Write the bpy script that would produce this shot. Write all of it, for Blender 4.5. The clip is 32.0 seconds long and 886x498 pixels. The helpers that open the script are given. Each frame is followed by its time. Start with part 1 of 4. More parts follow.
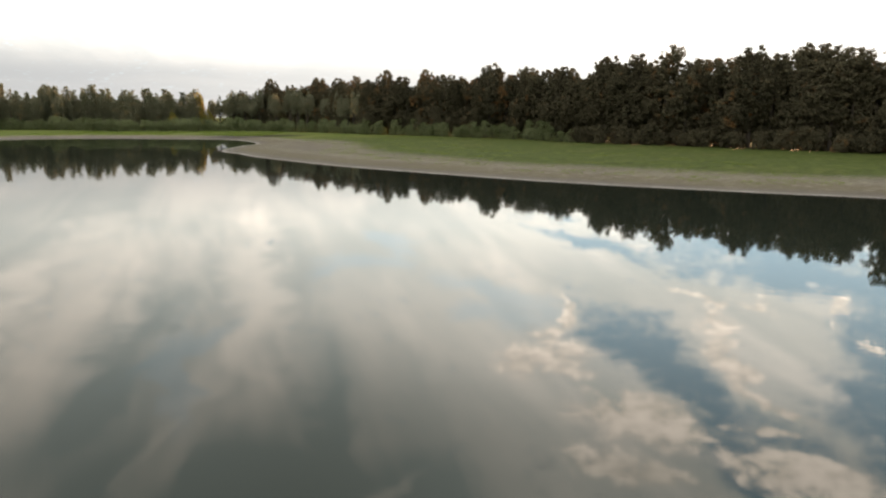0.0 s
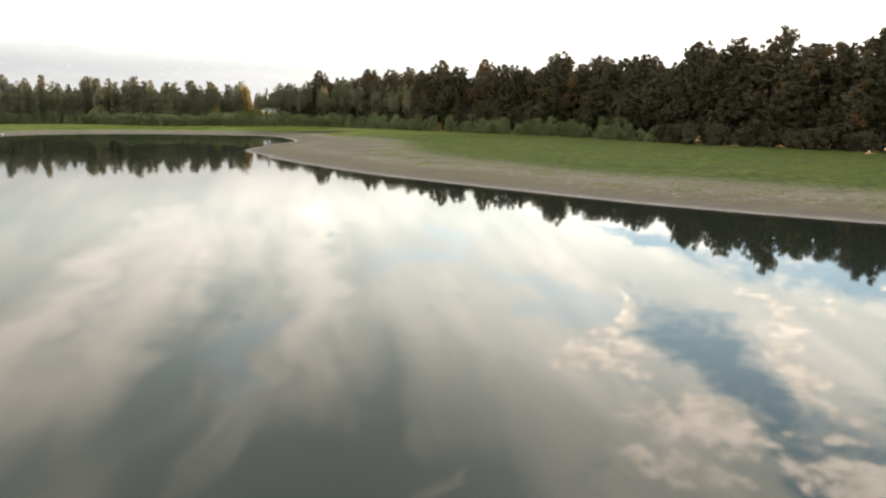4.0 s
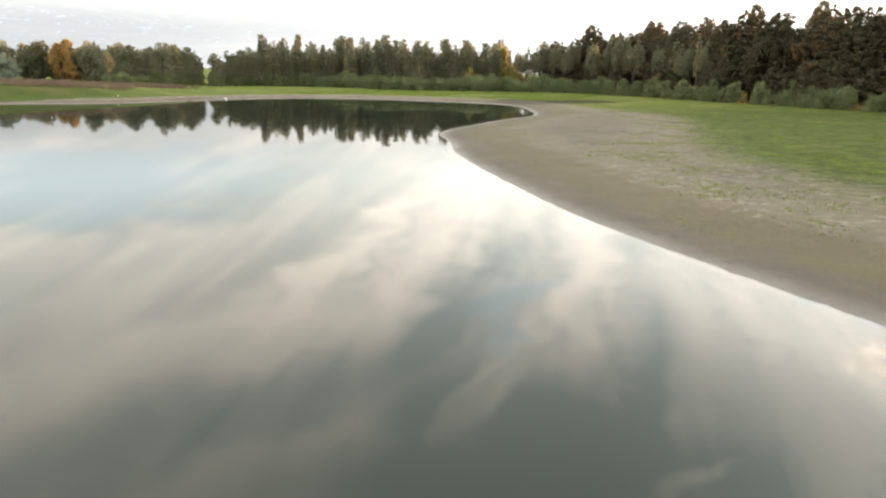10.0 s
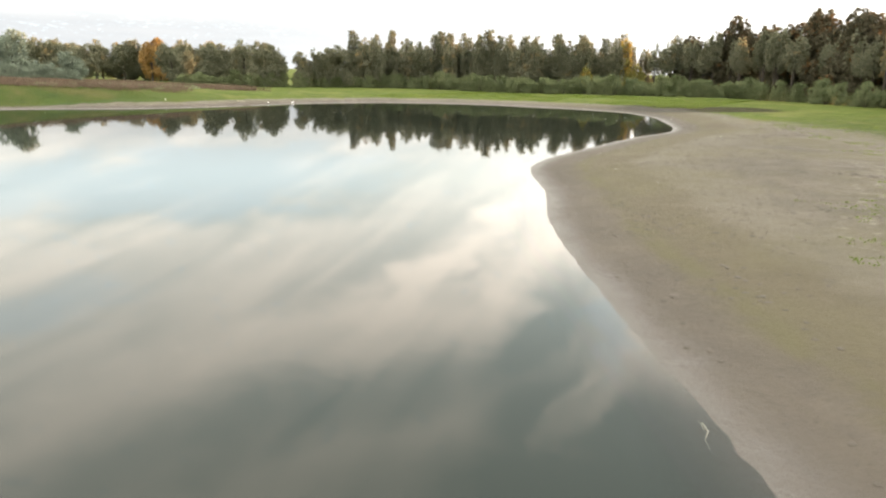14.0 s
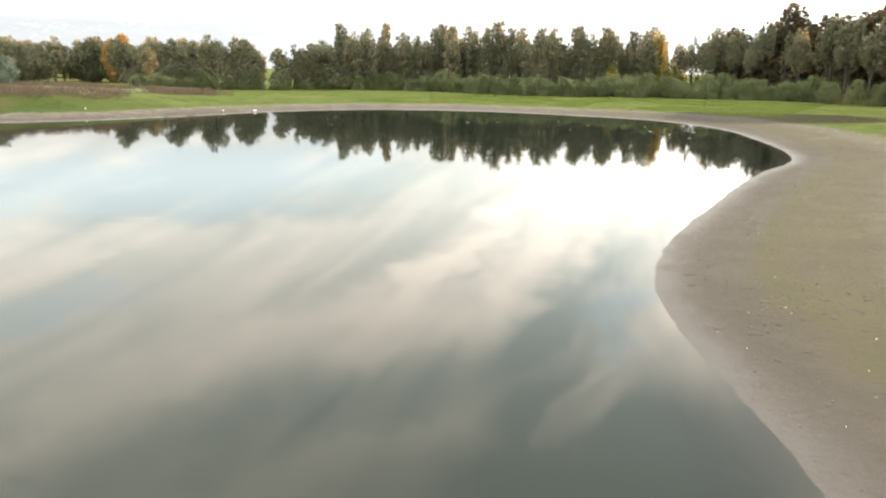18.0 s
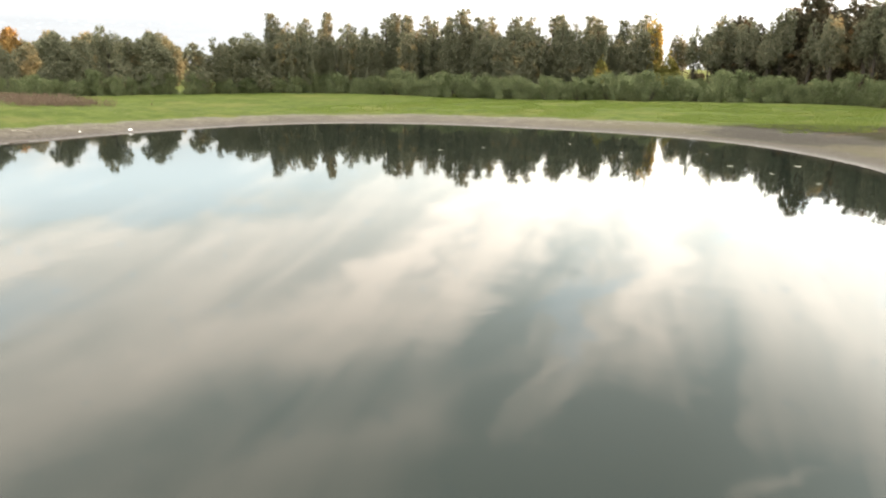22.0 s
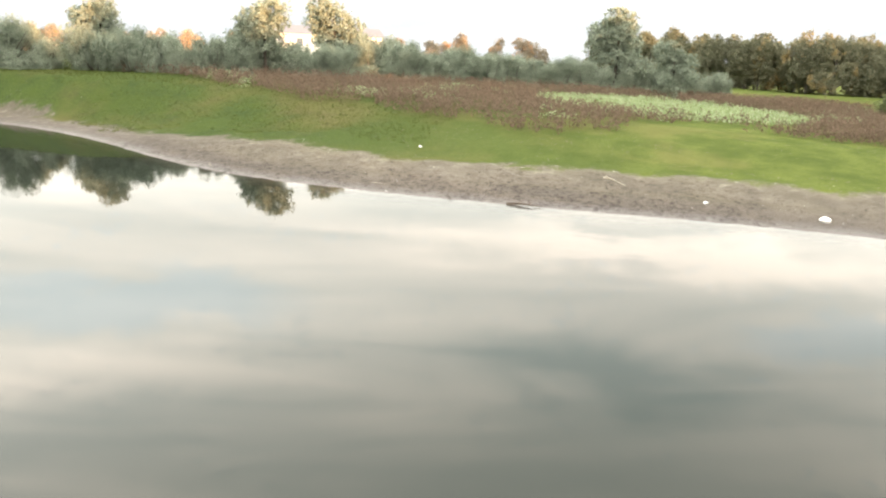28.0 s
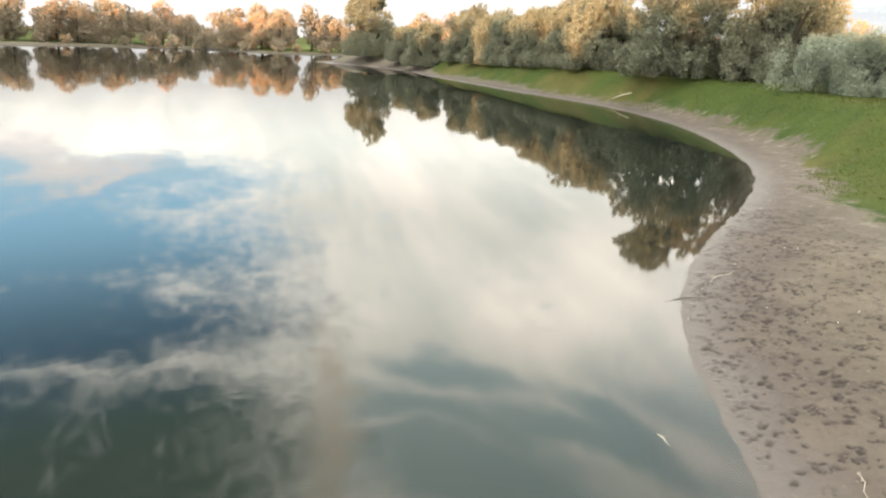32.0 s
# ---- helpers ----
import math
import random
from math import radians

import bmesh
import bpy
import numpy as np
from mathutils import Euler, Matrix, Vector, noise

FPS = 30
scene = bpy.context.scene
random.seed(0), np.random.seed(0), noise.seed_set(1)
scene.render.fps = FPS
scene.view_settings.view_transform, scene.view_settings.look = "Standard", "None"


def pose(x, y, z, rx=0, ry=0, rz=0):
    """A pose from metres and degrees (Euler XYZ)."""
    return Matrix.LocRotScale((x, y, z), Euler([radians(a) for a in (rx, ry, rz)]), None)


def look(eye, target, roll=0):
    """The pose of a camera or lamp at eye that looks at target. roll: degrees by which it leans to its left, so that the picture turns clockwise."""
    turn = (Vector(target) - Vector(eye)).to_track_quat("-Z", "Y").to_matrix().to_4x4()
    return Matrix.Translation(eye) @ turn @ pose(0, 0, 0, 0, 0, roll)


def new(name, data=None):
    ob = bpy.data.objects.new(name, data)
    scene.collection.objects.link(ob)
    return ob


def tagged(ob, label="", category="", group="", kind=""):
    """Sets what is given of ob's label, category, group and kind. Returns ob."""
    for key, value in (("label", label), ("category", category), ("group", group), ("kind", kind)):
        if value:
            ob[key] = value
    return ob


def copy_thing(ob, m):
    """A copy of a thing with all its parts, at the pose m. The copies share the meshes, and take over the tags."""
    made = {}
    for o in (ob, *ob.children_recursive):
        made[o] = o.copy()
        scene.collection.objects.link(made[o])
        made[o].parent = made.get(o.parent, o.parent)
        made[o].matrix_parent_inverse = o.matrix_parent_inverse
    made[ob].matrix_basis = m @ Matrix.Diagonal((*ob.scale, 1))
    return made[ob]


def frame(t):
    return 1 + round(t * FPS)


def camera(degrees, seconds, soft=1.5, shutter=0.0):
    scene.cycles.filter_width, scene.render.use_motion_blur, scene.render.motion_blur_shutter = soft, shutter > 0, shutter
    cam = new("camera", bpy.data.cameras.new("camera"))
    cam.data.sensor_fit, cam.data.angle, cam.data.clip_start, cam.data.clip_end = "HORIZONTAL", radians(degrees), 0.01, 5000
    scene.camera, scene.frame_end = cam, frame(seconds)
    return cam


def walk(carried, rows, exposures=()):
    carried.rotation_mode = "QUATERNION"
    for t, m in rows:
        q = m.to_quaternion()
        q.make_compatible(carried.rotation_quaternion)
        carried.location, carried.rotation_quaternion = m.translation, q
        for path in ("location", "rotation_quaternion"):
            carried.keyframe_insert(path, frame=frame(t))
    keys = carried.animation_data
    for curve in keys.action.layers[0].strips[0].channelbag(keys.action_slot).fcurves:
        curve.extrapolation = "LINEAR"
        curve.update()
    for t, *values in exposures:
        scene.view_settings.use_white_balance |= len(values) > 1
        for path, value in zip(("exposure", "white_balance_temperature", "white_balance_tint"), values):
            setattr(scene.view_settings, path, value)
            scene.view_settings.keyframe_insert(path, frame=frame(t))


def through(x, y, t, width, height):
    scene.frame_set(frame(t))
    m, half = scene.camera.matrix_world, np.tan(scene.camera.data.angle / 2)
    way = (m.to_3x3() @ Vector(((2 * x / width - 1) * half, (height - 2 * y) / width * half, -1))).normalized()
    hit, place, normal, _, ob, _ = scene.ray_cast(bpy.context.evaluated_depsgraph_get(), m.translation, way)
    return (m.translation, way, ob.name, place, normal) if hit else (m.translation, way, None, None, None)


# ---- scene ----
cam = camera(63.13, 32.0, soft=2.2)
# seconds, x, y, z, heading, tilt, lean
PATH = [
    (0, 0.00, 0.00, 6.62, -0.00, -10.31, -0.46), (0.5, 0.02, 2.54, 6.63, 1.08, -10.28, -0.54), (1, 0.02, 5.11, 6.63, 1.99, -10.28, -0.56),
    (1.5, 0.01, 7.72, 6.64, 1.94, -10.25, -0.58), (2, -0.02, 10.40, 6.64, 2.04, -10.25, -0.59), (2.5, -0.05, 13.16, 6.65, 2.53, -10.24, -0.60),
    (3, -0.11, 16.04, 6.66, 3.04, -10.22, -0.64), (3.5, -0.19, 19.02, 6.67, 3.73, -10.24, -0.64), (5.5, -0.67, 33.01, 6.63, 8.19, -13.59, -0.71),
    (6, -0.92, 36.67, 6.65, 9.37, -13.63, -0.71), (6.5, -1.24, 40.32, 6.67, 10.50, -13.65, -0.72), (7, -1.63, 43.95, 6.70, 11.66, -13.65, -0.75),
    (7.5, -2.05, 47.56, 6.73, 12.80, -13.66, -0.80), (8, -2.56, 51.18, 6.75, 14.13, -13.69, -0.87), (8.5, -3.12, 54.84, 6.77, 15.99, -13.73, -0.79),
    (9, -3.82, 58.55, 6.77, 19.16, -13.79, -0.77), (9.5, -4.60, 62.28, 6.75, 22.78, -13.81, -0.83), (10, -5.46, 66.00, 6.72, 26.66, -13.85, -0.96),
    (10.5, -6.48, 69.68, 6.69, 30.29, -13.90, -0.99), (11, -7.71, 73.29, 6.66, 33.01, -13.93, -1.05), (11.5, -9.09, 76.83, 6.63, 33.89, -13.94, -0.99),
    (12, -10.67, 80.32, 6.60, 33.80, -13.92, -0.94), (12.5, -12.32, 83.76, 6.57, 33.67, -13.95, -0.86), (13, -14.15, 87.15, 6.54, 34.26, -13.98, -0.97),
    (13.5, -15.94, 90.41, 6.51, 35.13, -13.97, -0.93), (14, -17.90, 93.59, 6.47, 35.54, -13.93, -0.93), (14.5, -19.81, 96.69, 6.43, 35.76, -13.93, -0.86),
    (16.5, -28.43, 108.44, 6.25, 35.94, -13.93, -0.74), (17, -30.62, 111.38, 6.27, 35.80, -13.97, -0.71), (17.5, -32.78, 114.29, 6.30, 35.70, -13.97, -0.63),
    (18, -35.04, 117.20, 6.34, 35.61, -13.97, -0.69), (18.5, -37.28, 120.14, 6.39, 34.95, -14.03, -0.67), (19, -39.72, 123.13, 6.46, 33.88, -14.05, -0.58),
    (19.5, -42.11, 126.13, 6.51, 32.80, -14.11, -0.46), (20, -44.46, 129.21, 6.56, 32.12, -14.14, -0.38), (20.5, -46.77, 132.36, 6.59, 32.04, -14.17, -0.39),
    (21, -49.06, 135.61, 6.62, 31.98, -14.20, -0.31), (21.5, -51.32, 138.90, 6.63, 31.92, -14.21, -0.29), (22, -53.56, 142.26, 6.65, 31.89, -14.21, -0.29),
    (22.5, -55.78, 145.66, 6.66, 31.88, -14.23, -0.27), (23, -58.01, 149.09, 6.66, 31.84, -14.21, -0.24), (23.5, -60.24, 152.51, 6.67, 31.83, -14.27, -0.27),
    (24, -62.52, 155.98, 6.66, 34.23, -14.30, -0.30), (24.5, -64.85, 159.45, 6.64, 38.56, -14.28, -0.36), (26.5, -76.55, 173.78, 6.23, 73.86, -14.26, -1.27),
    (27, -80.13, 176.50, 6.15, 84.49, -14.40, -2.00), (27.5, -83.93, 179.00, 6.08, 94.64, -14.63, -2.17), (28, -87.73, 181.03, 6.04, 105.66, -14.84, -2.23),
    (28.5, -91.55, 182.48, 6.03, 119.84, -15.14, -2.28), (29, -95.29, 183.53, 6.03, 134.22, -15.42, -1.70), (29.5, -98.86, 184.09, 6.05, 142.87, -15.54, -1.56),
    (30, -102.35, 184.30, 6.08, 152.27, -15.67, -1.47), (30.5, -105.61, 183.62, 6.11, 162.41, -15.74, -1.27), (31, -108.72, 182.39, 6.12, 173.67, -16.09, -1.96),
    (31.5, -111.29, 180.57, 6.10, 180.29, -16.16, -2.13), (32, -113.65, 178.31, 6.12, 180.85, -16.03, -2.25),
]
EXPOSURES = [(0.0, 1.02), (5.0, 1.42), (9.0, 1.7), (13.0, 1.95), (19.0, 2.05), (24.0, 2.08), (28.0, 2.22), (32.0, 2.05)]
walk(cam, [(t, pose(x, y, z, 90 + tilt, lean, heading)) for t, x, y, z, heading, tilt, lean in PATH], EXPOSURES)

# ---- sky and sun ----
SUN_HEADING, SUN_HEIGHT = -28.0, 2.6   # degrees to the left of +y, degrees above the horizon
sun_way = Vector((-math.sin(radians(SUN_HEADING)) * math.cos(radians(SUN_HEIGHT)),
                  math.cos(radians(SUN_HEADING)) * math.cos(radians(SUN_HEIGHT)), math.sin(radians(SUN_HEIGHT))))
sun_data = bpy.data.lights.new("sun", "SUN")
sun_data.energy, sun_data.angle, sun_data.color = 5.6, radians(0.6), (1.0, 0.56, 0.29)
sun = new("sun", sun_data)
sun.matrix_world = look(tuple(sun_way * 400), (0, 0, 0))


class Nodes:
    """Short hand for building a node tree."""

    def __init__(self, tree):
        self.tree = tree
        tree.nodes.clear()

    def add(self, kind, **settings):
        node = self.tree.nodes.new(kind)
        for key, value in settings.items():
            if key == "operation":
                node.operation = value
            elif key == "blend_type":
                node.blend_type = value
            elif key == "data_type":
                node.data_type = value
            elif key == "attribute_name":
                node.attribute_name = value
            elif key == "noise_dimensions":
                node.noise_dimensions = value
            elif key == "feature":
                node.feature = value
        return node

    def plug(self, socket, value):
        if isinstance(value, bpy.types.NodeSocket):
            self.tree.links.new(value, socket)
        else:
            socket.default_value = value

    def math(self, operation, a, b=0.0, clamp=False):
        node = self.add("ShaderNodeMath", operation=operation)
        node.use_clamp = clamp
        self.plug(node.inputs[0], a)
        self.plug(node.inputs[1], b)
        return node.outputs[0]

    def mix(self, fac, a, b, blend="MIX"):
        node = self.add("ShaderNodeMixRGB", blend_type=blend)
        self.plug(node.inputs[0], fac)
        self.plug(node.inputs[1], a if isinstance(a, bpy.types.NodeSocket) else (*a, 1))
        self.plug(node.inputs[2], b if isinstance(b, bpy.types.NodeSocket) else (*b, 1))
        return node.outputs[0]

    def noise(self, vector, scale, detail=4.0, rough=0.55, warp=0.0):
        node = self.add("ShaderNodeTexNoise")
        if vector is not None:
            self.plug(node.inputs["Vector"], vector)
        node.inputs["Scale"].default_value = scale
        node.inputs["Detail"].default_value = detail
        node.inputs["Roughness"].default_value = rough
        node.inputs["Distortion"].default_value = warp
        return node.outputs["Fac"]

    def step(self, value, low, high):
        """0 below low, 1 above high, smooth between."""
        node = self.add("ShaderNodeMapRange")
        node.interpolation_type = "SMOOTHSTEP"
        self.plug(node.inputs["Value"], value)
        self.plug(node.inputs["From Min"], low)
        self.plug(node.inputs["From Max"], high)
        return node.outputs["Result"]

    def join(self, x, y, z):
        node = self.add("ShaderNodeCombineXYZ")
        for socket, value in zip(node.inputs, (x, y, z)):
            self.plug(socket, value)
        return node.outputs[0]


world = bpy.data.worlds.new("sky")
scene.world = world
world.use_nodes = True
n = Nodes(world.node_tree)
sky = n.add("ShaderNodeTexSky")
sky.sky_type, sky.sun_disc = "NISHITA", False
sky.sun_elevation, sky.sun_rotation = radians(SUN_HEIGHT), radians(-SUN_HEADING)
way = n.add("ShaderNodeTexCoord").outputs["Generated"]
split = n.add("ShaderNodeSeparateXYZ")
n.plug(split.inputs[0], way)
wx, wy, wz = split.outputs
up = n.math("MAXIMUM", wz, 0.0)
# the cloud sheet lies flat overhead, so that its bands run together towards the horizon
reach = n.math("ADD", up, 0.13)
STREAK = radians(17.0)
along = n.math("DIVIDE", n.math("ADD", n.math("MULTIPLY", wx, -math.sin(STREAK)), n.math("MULTIPLY", wy, math.cos(STREAK))), reach)
across = n.math("DIVIDE", n.math("ADD", n.math("MULTIPLY", wx, math.cos(STREAK)), n.math("MULTIPLY", wy, math.sin(STREAK))), reach)
band = n.noise(n.join(n.math("MULTIPLY", along, 0.24), across, 0.0), 1.3, 6.0, 0.55, 1.1)
fibre = n.noise(n.join(n.math("MULTIPLY", along, 0.20), across, 7.0), 3.6, 8.0, 0.60, 0.9)
puff = n.noise(n.join(along, across, 4.0), 3.2, 9.0, 0.62, 0.3)
tuft = n.noise(n.join(along, across, 11.0), 17.0, 8.0, 0.66, 0.4)
# heading (to the left of +y) and height of every part of the sky, in degrees, frayed by the wind
frayed_a, frayed_b = n.noise(n.join(along, across, 21.0), 2.6, 9.0, 0.60, 0.3), n.noise(n.join(along, across, 33.0), 2.6, 9.0, 0.60, 0.3)
heading = n.math("ADD", n.math("DEGREES", n.math("ARCTAN2", n.math("MULTIPLY", wy, -1.0), n.math("MULTIPLY", wx, -1.0))), 90.0)
height = n.math("DEGREES", n.math("ARCSINE", wz))
soft_h = n.math("ADD", heading, n.math("MULTIPLY", n.math("SUBTRACT", frayed_a, 0.5), 12.0))
soft_e = n.math("ADD", height, n.math("MULTIPLY", n.math("SUBTRACT", frayed_b, 0.5), 8.0))


def cloud_bank(h1, e1, h2, e2, half, soft=0.6):
    """1 within a long cloud between two parts of the sky (heading, height), half as wide as half on either side, fading out over soft."""
    squeeze = math.cos(radians((e1 + e2) / 2))
    dh, de = (h2 - h1) * squeeze, e2 - e1
    size = math.hypot(dh, de)
    c, s = dh / size, de / size
    a = n.math("MULTIPLY", n.math("SUBTRACT", soft_h, (h1 + h2) / 2), squeeze)
    b = n.math("SUBTRACT", soft_e, (e1 + e2) / 2)
    u = n.math("DIVIDE", n.math("ADD", n.math("MULTIPLY", a, c), n.math("MULTIPLY", b, s)), size / 2 + half)
    v = n.math("DIVIDE", n.math("SUBTRACT", n.math("MULTIPLY", b, c), n.math("MULTIPLY", a, s)), half)
    r = n.math("SQRT", n.math("ADD", n.math("MULTIPLY", u, u), n.math("MULTIPLY", v, v)))
    return n.step(r, 1.0 + soft, 1.0 - soft)


def all_of(banks, soft):
    total = None
    for bank in banks:
        one = cloud_bank(*bank, soft)
        total = one if total is None else n.math("MAXIMUM", total, one)
    return total


# clear air between the clouds: beside the sun, and behind in the south
SUN_GAPS = [(-12, 15.5, -27, 22.5, 1.9), (-21, 22, -26, 27, 1.6), (-33, 12, -35, 28, 3.4), (-17, 9.3, -38, 11.8, 2.0), (-8, 8.3, -16, 10.2, 0.8)]
THIN_GAPS = [(0.1, 13, -6.9, 15.5, 1.3), (8.5, 11.1, 2.5, 10.3, 0.7), (22, 18.5, 17.5, 16, 1.3), (20.5, 23, 20.5, 16.5, 1.2), (80, 19.5, 62, 16.3, 1.7), (138, 17.2, 120, 18.8, 1.9), (88, 9.8, 54, 8.8, 1.2), (68, 8.5, 44, 8.0, 2.4)]
SOUTH_GAPS = [(224, 15.0, 199, 15.8, 4.2), (224, 19.5, 196, 21.0, 3.4), (226, 30, 202, 31, 8.0), (222, 10.5, 197, 10.8, 2.2)]
# the clouds that stand in those gaps
HEAPS = [(-8.4, 14.3, -10, 17.1, 0.8), (-6, 19.4, -11.6, 18.7, 1.6), (-11.7, 22.3, -20.5, 22.8, 1.5), (-22.8, 24.3, -33, 25.9, 1.1), (-11, 25.3, -19.6, 26.8, 1.3)]
RIBBONS = [(-19.3, 13.2, -21.7, 15.7, 0.45), (-20.9, 15.8, -26.7, 18.9, 0.9), (-24.3, 17.8, -30.3, 20.9, 0.7), (-24.2, 21.7, -27.4, 22.1, 0.4),
           (-22.4, 13.7, -23.9, 13.8, 0.35), (-29.8, 13, -30.8, 12.9, 0.3), (-31.9, 15, -33.5, 15, 0.3), (-27.8, 10.9, -29.3, 11.1, 0.3)]
SOUTH_CLOUDS = [(216, 7.0, 205, 9.6, 1.3), (209, 10.6, 203.4, 9.6, 0.9), (189, 24, 190.5, 34, 2.4)]
WISPS = [(209, 27, 204, 24.0, 1.6), (212, 23.0, 206, 24.5, 1.1), (200, 24.2, 190, 23.2, 1.3), (213, 30, 208, 28.2, 1.6), (197, 28.2, 192, 27.2, 1.6), (204, 31.5, 198, 28.6, 1.4), (196, 20, 191, 17, 1.6)]
# the lit and the shaded bands of the closed sheet
LIT_BANDS = [(70, 25.3, 31, 18.0, 2.3), (31, 18.0, 25, 11, 1.9), (44, 21, 25.3, 8.5, 1.3), (15, 20.5, 14.4, 10, 1.6), (26, 29, 19.3, 21.5, 0.7), (24, 28, 20.5, 25, 0.9), (8.5, 30.2, 5, 28.7, 0.6), (104, 14.2, 76, 13.6, 1.2), (165, 15, 172, 21, 4.0), (152, 21.3, 126, 24, 2.2)]
SHADED_BANDS = [(52, 28.6, 31, 23.6, 2.2), (31, 23.6, 22, 18, 1.5), (26, 27, 3, 29.5, 3.0), (9.6, 31, 9.4, 21, 1.3), (28, 22, 22, 14.5, 1.2), (42, 32, -2, 33, 3.5), (103, 23.5, 80, 23.5, 1.9), (70, 8.5, 44, 8.0, 2.6)]
TEAL_BANDS = [(161, 26.0, 146, 29.2, 1.8), (154, 32, 139, 34, 2.2), (169, 27, 160, 30.5, 1.5), (184, 25.2, 173, 27.0, 1.2), (188.5, 31.5, 170, 34, 2.6), (176, 29, 155, 32, 1.6), (187, 27.5, 172, 31, 1.6), (186, 33, 168, 35, 2.6)]
fray = n.math("MULTIPLY", n.math("SUBTRACT", puff, 0.5), 1.3)
strand = n.noise(n.join(n.math("MULTIPLY", along, 0.45), across, 15.0), 9.0, 9.0, 0.68, 1.2)
tufted = n.math("ADD", n.math("MULTIPLY", n.math("SUBTRACT", puff, 0.5), 0.9), n.math("MULTIPLY", n.math("SUBTRACT", tuft, 0.5), 1.9))
lit = n.step(n.math("ADD", n.math("MULTIPLY", band, 0.55), n.math("MULTIPLY", fibre, 0.45)), 0.36, 0.66)
lit = n.math("ADD", n.math("MULTIPLY", lit, 0.55), n.math("SUBTRACT", n.math("ADD", 0.22, n.math("MULTIPLY", all_of(LIT_BANDS, 0.85), 0.50)), n.math("MULTIPLY", all_of(SHADED_BANDS, 0.85), 0.5)))
lit = n.math("MAXIMUM", n.math("MINIMUM", lit, 1.0), 0.0)
sheet = n.mix(lit, (1.44, 1.57, 1.48), (3.48, 3.12, 2.68))
sheet = n.mix(n.math("MULTIPLY", n.step(n.math("ADD", all_of(THIN_GAPS, 0.8), n.math("MULTIPLY", fray, 0.4)), 0.1, 0.9), 0.50), sheet, (1.75, 2.08, 2.20))
sheet = n.mix(n.math("MULTIPLY", n.step(n.math("ADD", all_of(TEAL_BANDS, 0.8), n.math("MULTIPLY", fray, 0.5)), 0.0, 1.0), 0.80), sheet, (0.80, 1.14, 1.22))
# towards the sun the high cloud is far brighter; overhead, out of sight, it is an even grey
glow = n.math("MULTIPLY", n.step(heading, 48.0, -14.0), n.step(height, 26.0, 12.0))
high_glow = n.math("MULTIPLY", n.step(heading, 14.0, -16.0), n.step(height, 12.0, 21.0))
west_glow = n.math("MULTIPLY", n.step(heading, 72.0, 140.0), n.step(height, 12.0, 22.0))
boost = n.math("ADD", n.math("ADD", 1.09, n.math("MULTIPLY", glow, 1.00)), n.math("ADD", n.math("MULTIPLY", high_glow, 0.85), n.math("MULTIPLY", west_glow, 0.80)))
sheet = n.mix(1.0, sheet, n.join(boost, boost, boost), "MULTIPLY")
sheet = n.mix(n.step(up, 0.58, 0.80), sheet, (2.6, 2.55, 2.45))
low = n.mix(n.step(heading, 62.0, 12.0), n.mix(n.step(heading, 150.0, 190.0), (0.75, 0.77, 0.78), (0.94, 0.90, 0.86)), n.mix(n.step(heading, 24.0, -10.0), (1.27, 1.25, 1.21), (1.75, 1.70, 1.60)))
low = n.mix(1.0, low, n.mix(n.step(n.noise(n.join(n.math("MULTIPLY", heading, 0.05), n.math("MULTIPLY", height, 0.5), 2.0), 1.0, 5.0), 0.35, 0.65), (0.92, 0.93, 0.94), (1.05, 1.04, 1.03)), "MULTIPLY")
sheet = n.mix(n.step(height, 2.5, 9.0), low, sheet)
heap = n.mix(n.step(n.math("ADD", n.math("MULTIPLY", tuft, 0.55), n.math("MULTIPLY", puff, 0.45)), 0.34, 0.68), (3.9, 3.5, 2.9), (9.6, 8.3, 6.9))
sun_air = n.mix(n.step(height, 12.0, 27.0), (2.15, 2.85, 3.20), (1.40, 2.0, 2.4))
south_air = n.mix(n.step(height, 7.0, 14.0), (1.10, 1.42, 1.58), (0.78, 1.55, 2.15))
south_air = n.mix(n.step(height, 13.0, 24.0), south_air, (0.08, 0.36, 0.80))
south_air = n.mix(n.step(height, 22.0, 30.0), south_air, (0.10, 0.28, 0.30))
colour = n.mix(n.step(n.math("ADD", all_of(SUN_GAPS, 0.75), n.math("MULTIPLY", tufted, 0.9)), 0.10, 1.0), sheet, sun_air)
colour = n.mix(n.step(n.math("ADD", all_of(SOUTH_GAPS, 0.75), n.math("MULTIPLY", tufted, 0.6)), 0.05, 0.95), colour, n.mix(0.03, south_air, sky.outputs[0]))
stand = n.math("MAXIMUM", all_of(HEAPS, 0.85), all_of(RIBBONS, 0.85))
colour = n.mix(n.step(n.math("MULTIPLY", stand, n.math("ADD", 1.0, n.math("MULTIPLY", tufted, 2.2))), 0.25, 0.95), colour, heap)
colour = n.mix(n.step(n.math("ADD", all_of(SOUTH_CLOUDS, 0.8), n.math("MULTIPLY", tufted, 0.8)), 0.15, 1.25), colour, n.mix(n.step(height, 8.0, 20.0), (1.85, 1.70, 1.62), (3.6, 3.1, 2.5)))
colour = n.mix(n.math("MULTIPLY", n.math("MULTIPLY", n.step(all_of(WISPS, 0.9), 0.0, 0.7), n.step(n.math("ADD", strand, n.math("MULTIPLY", tufted, 0.15)), 0.46, 0.68)), 0.6), colour, (2.2, 2.25, 2.2))
back = n.add("ShaderNodeBackground")
n.plug(back.inputs["Color"], colour)
back.inputs["Strength"].default_value = 0.3
n.plug(n.add("ShaderNodeOutputWorld").inputs["Surface"], back.outputs[0])


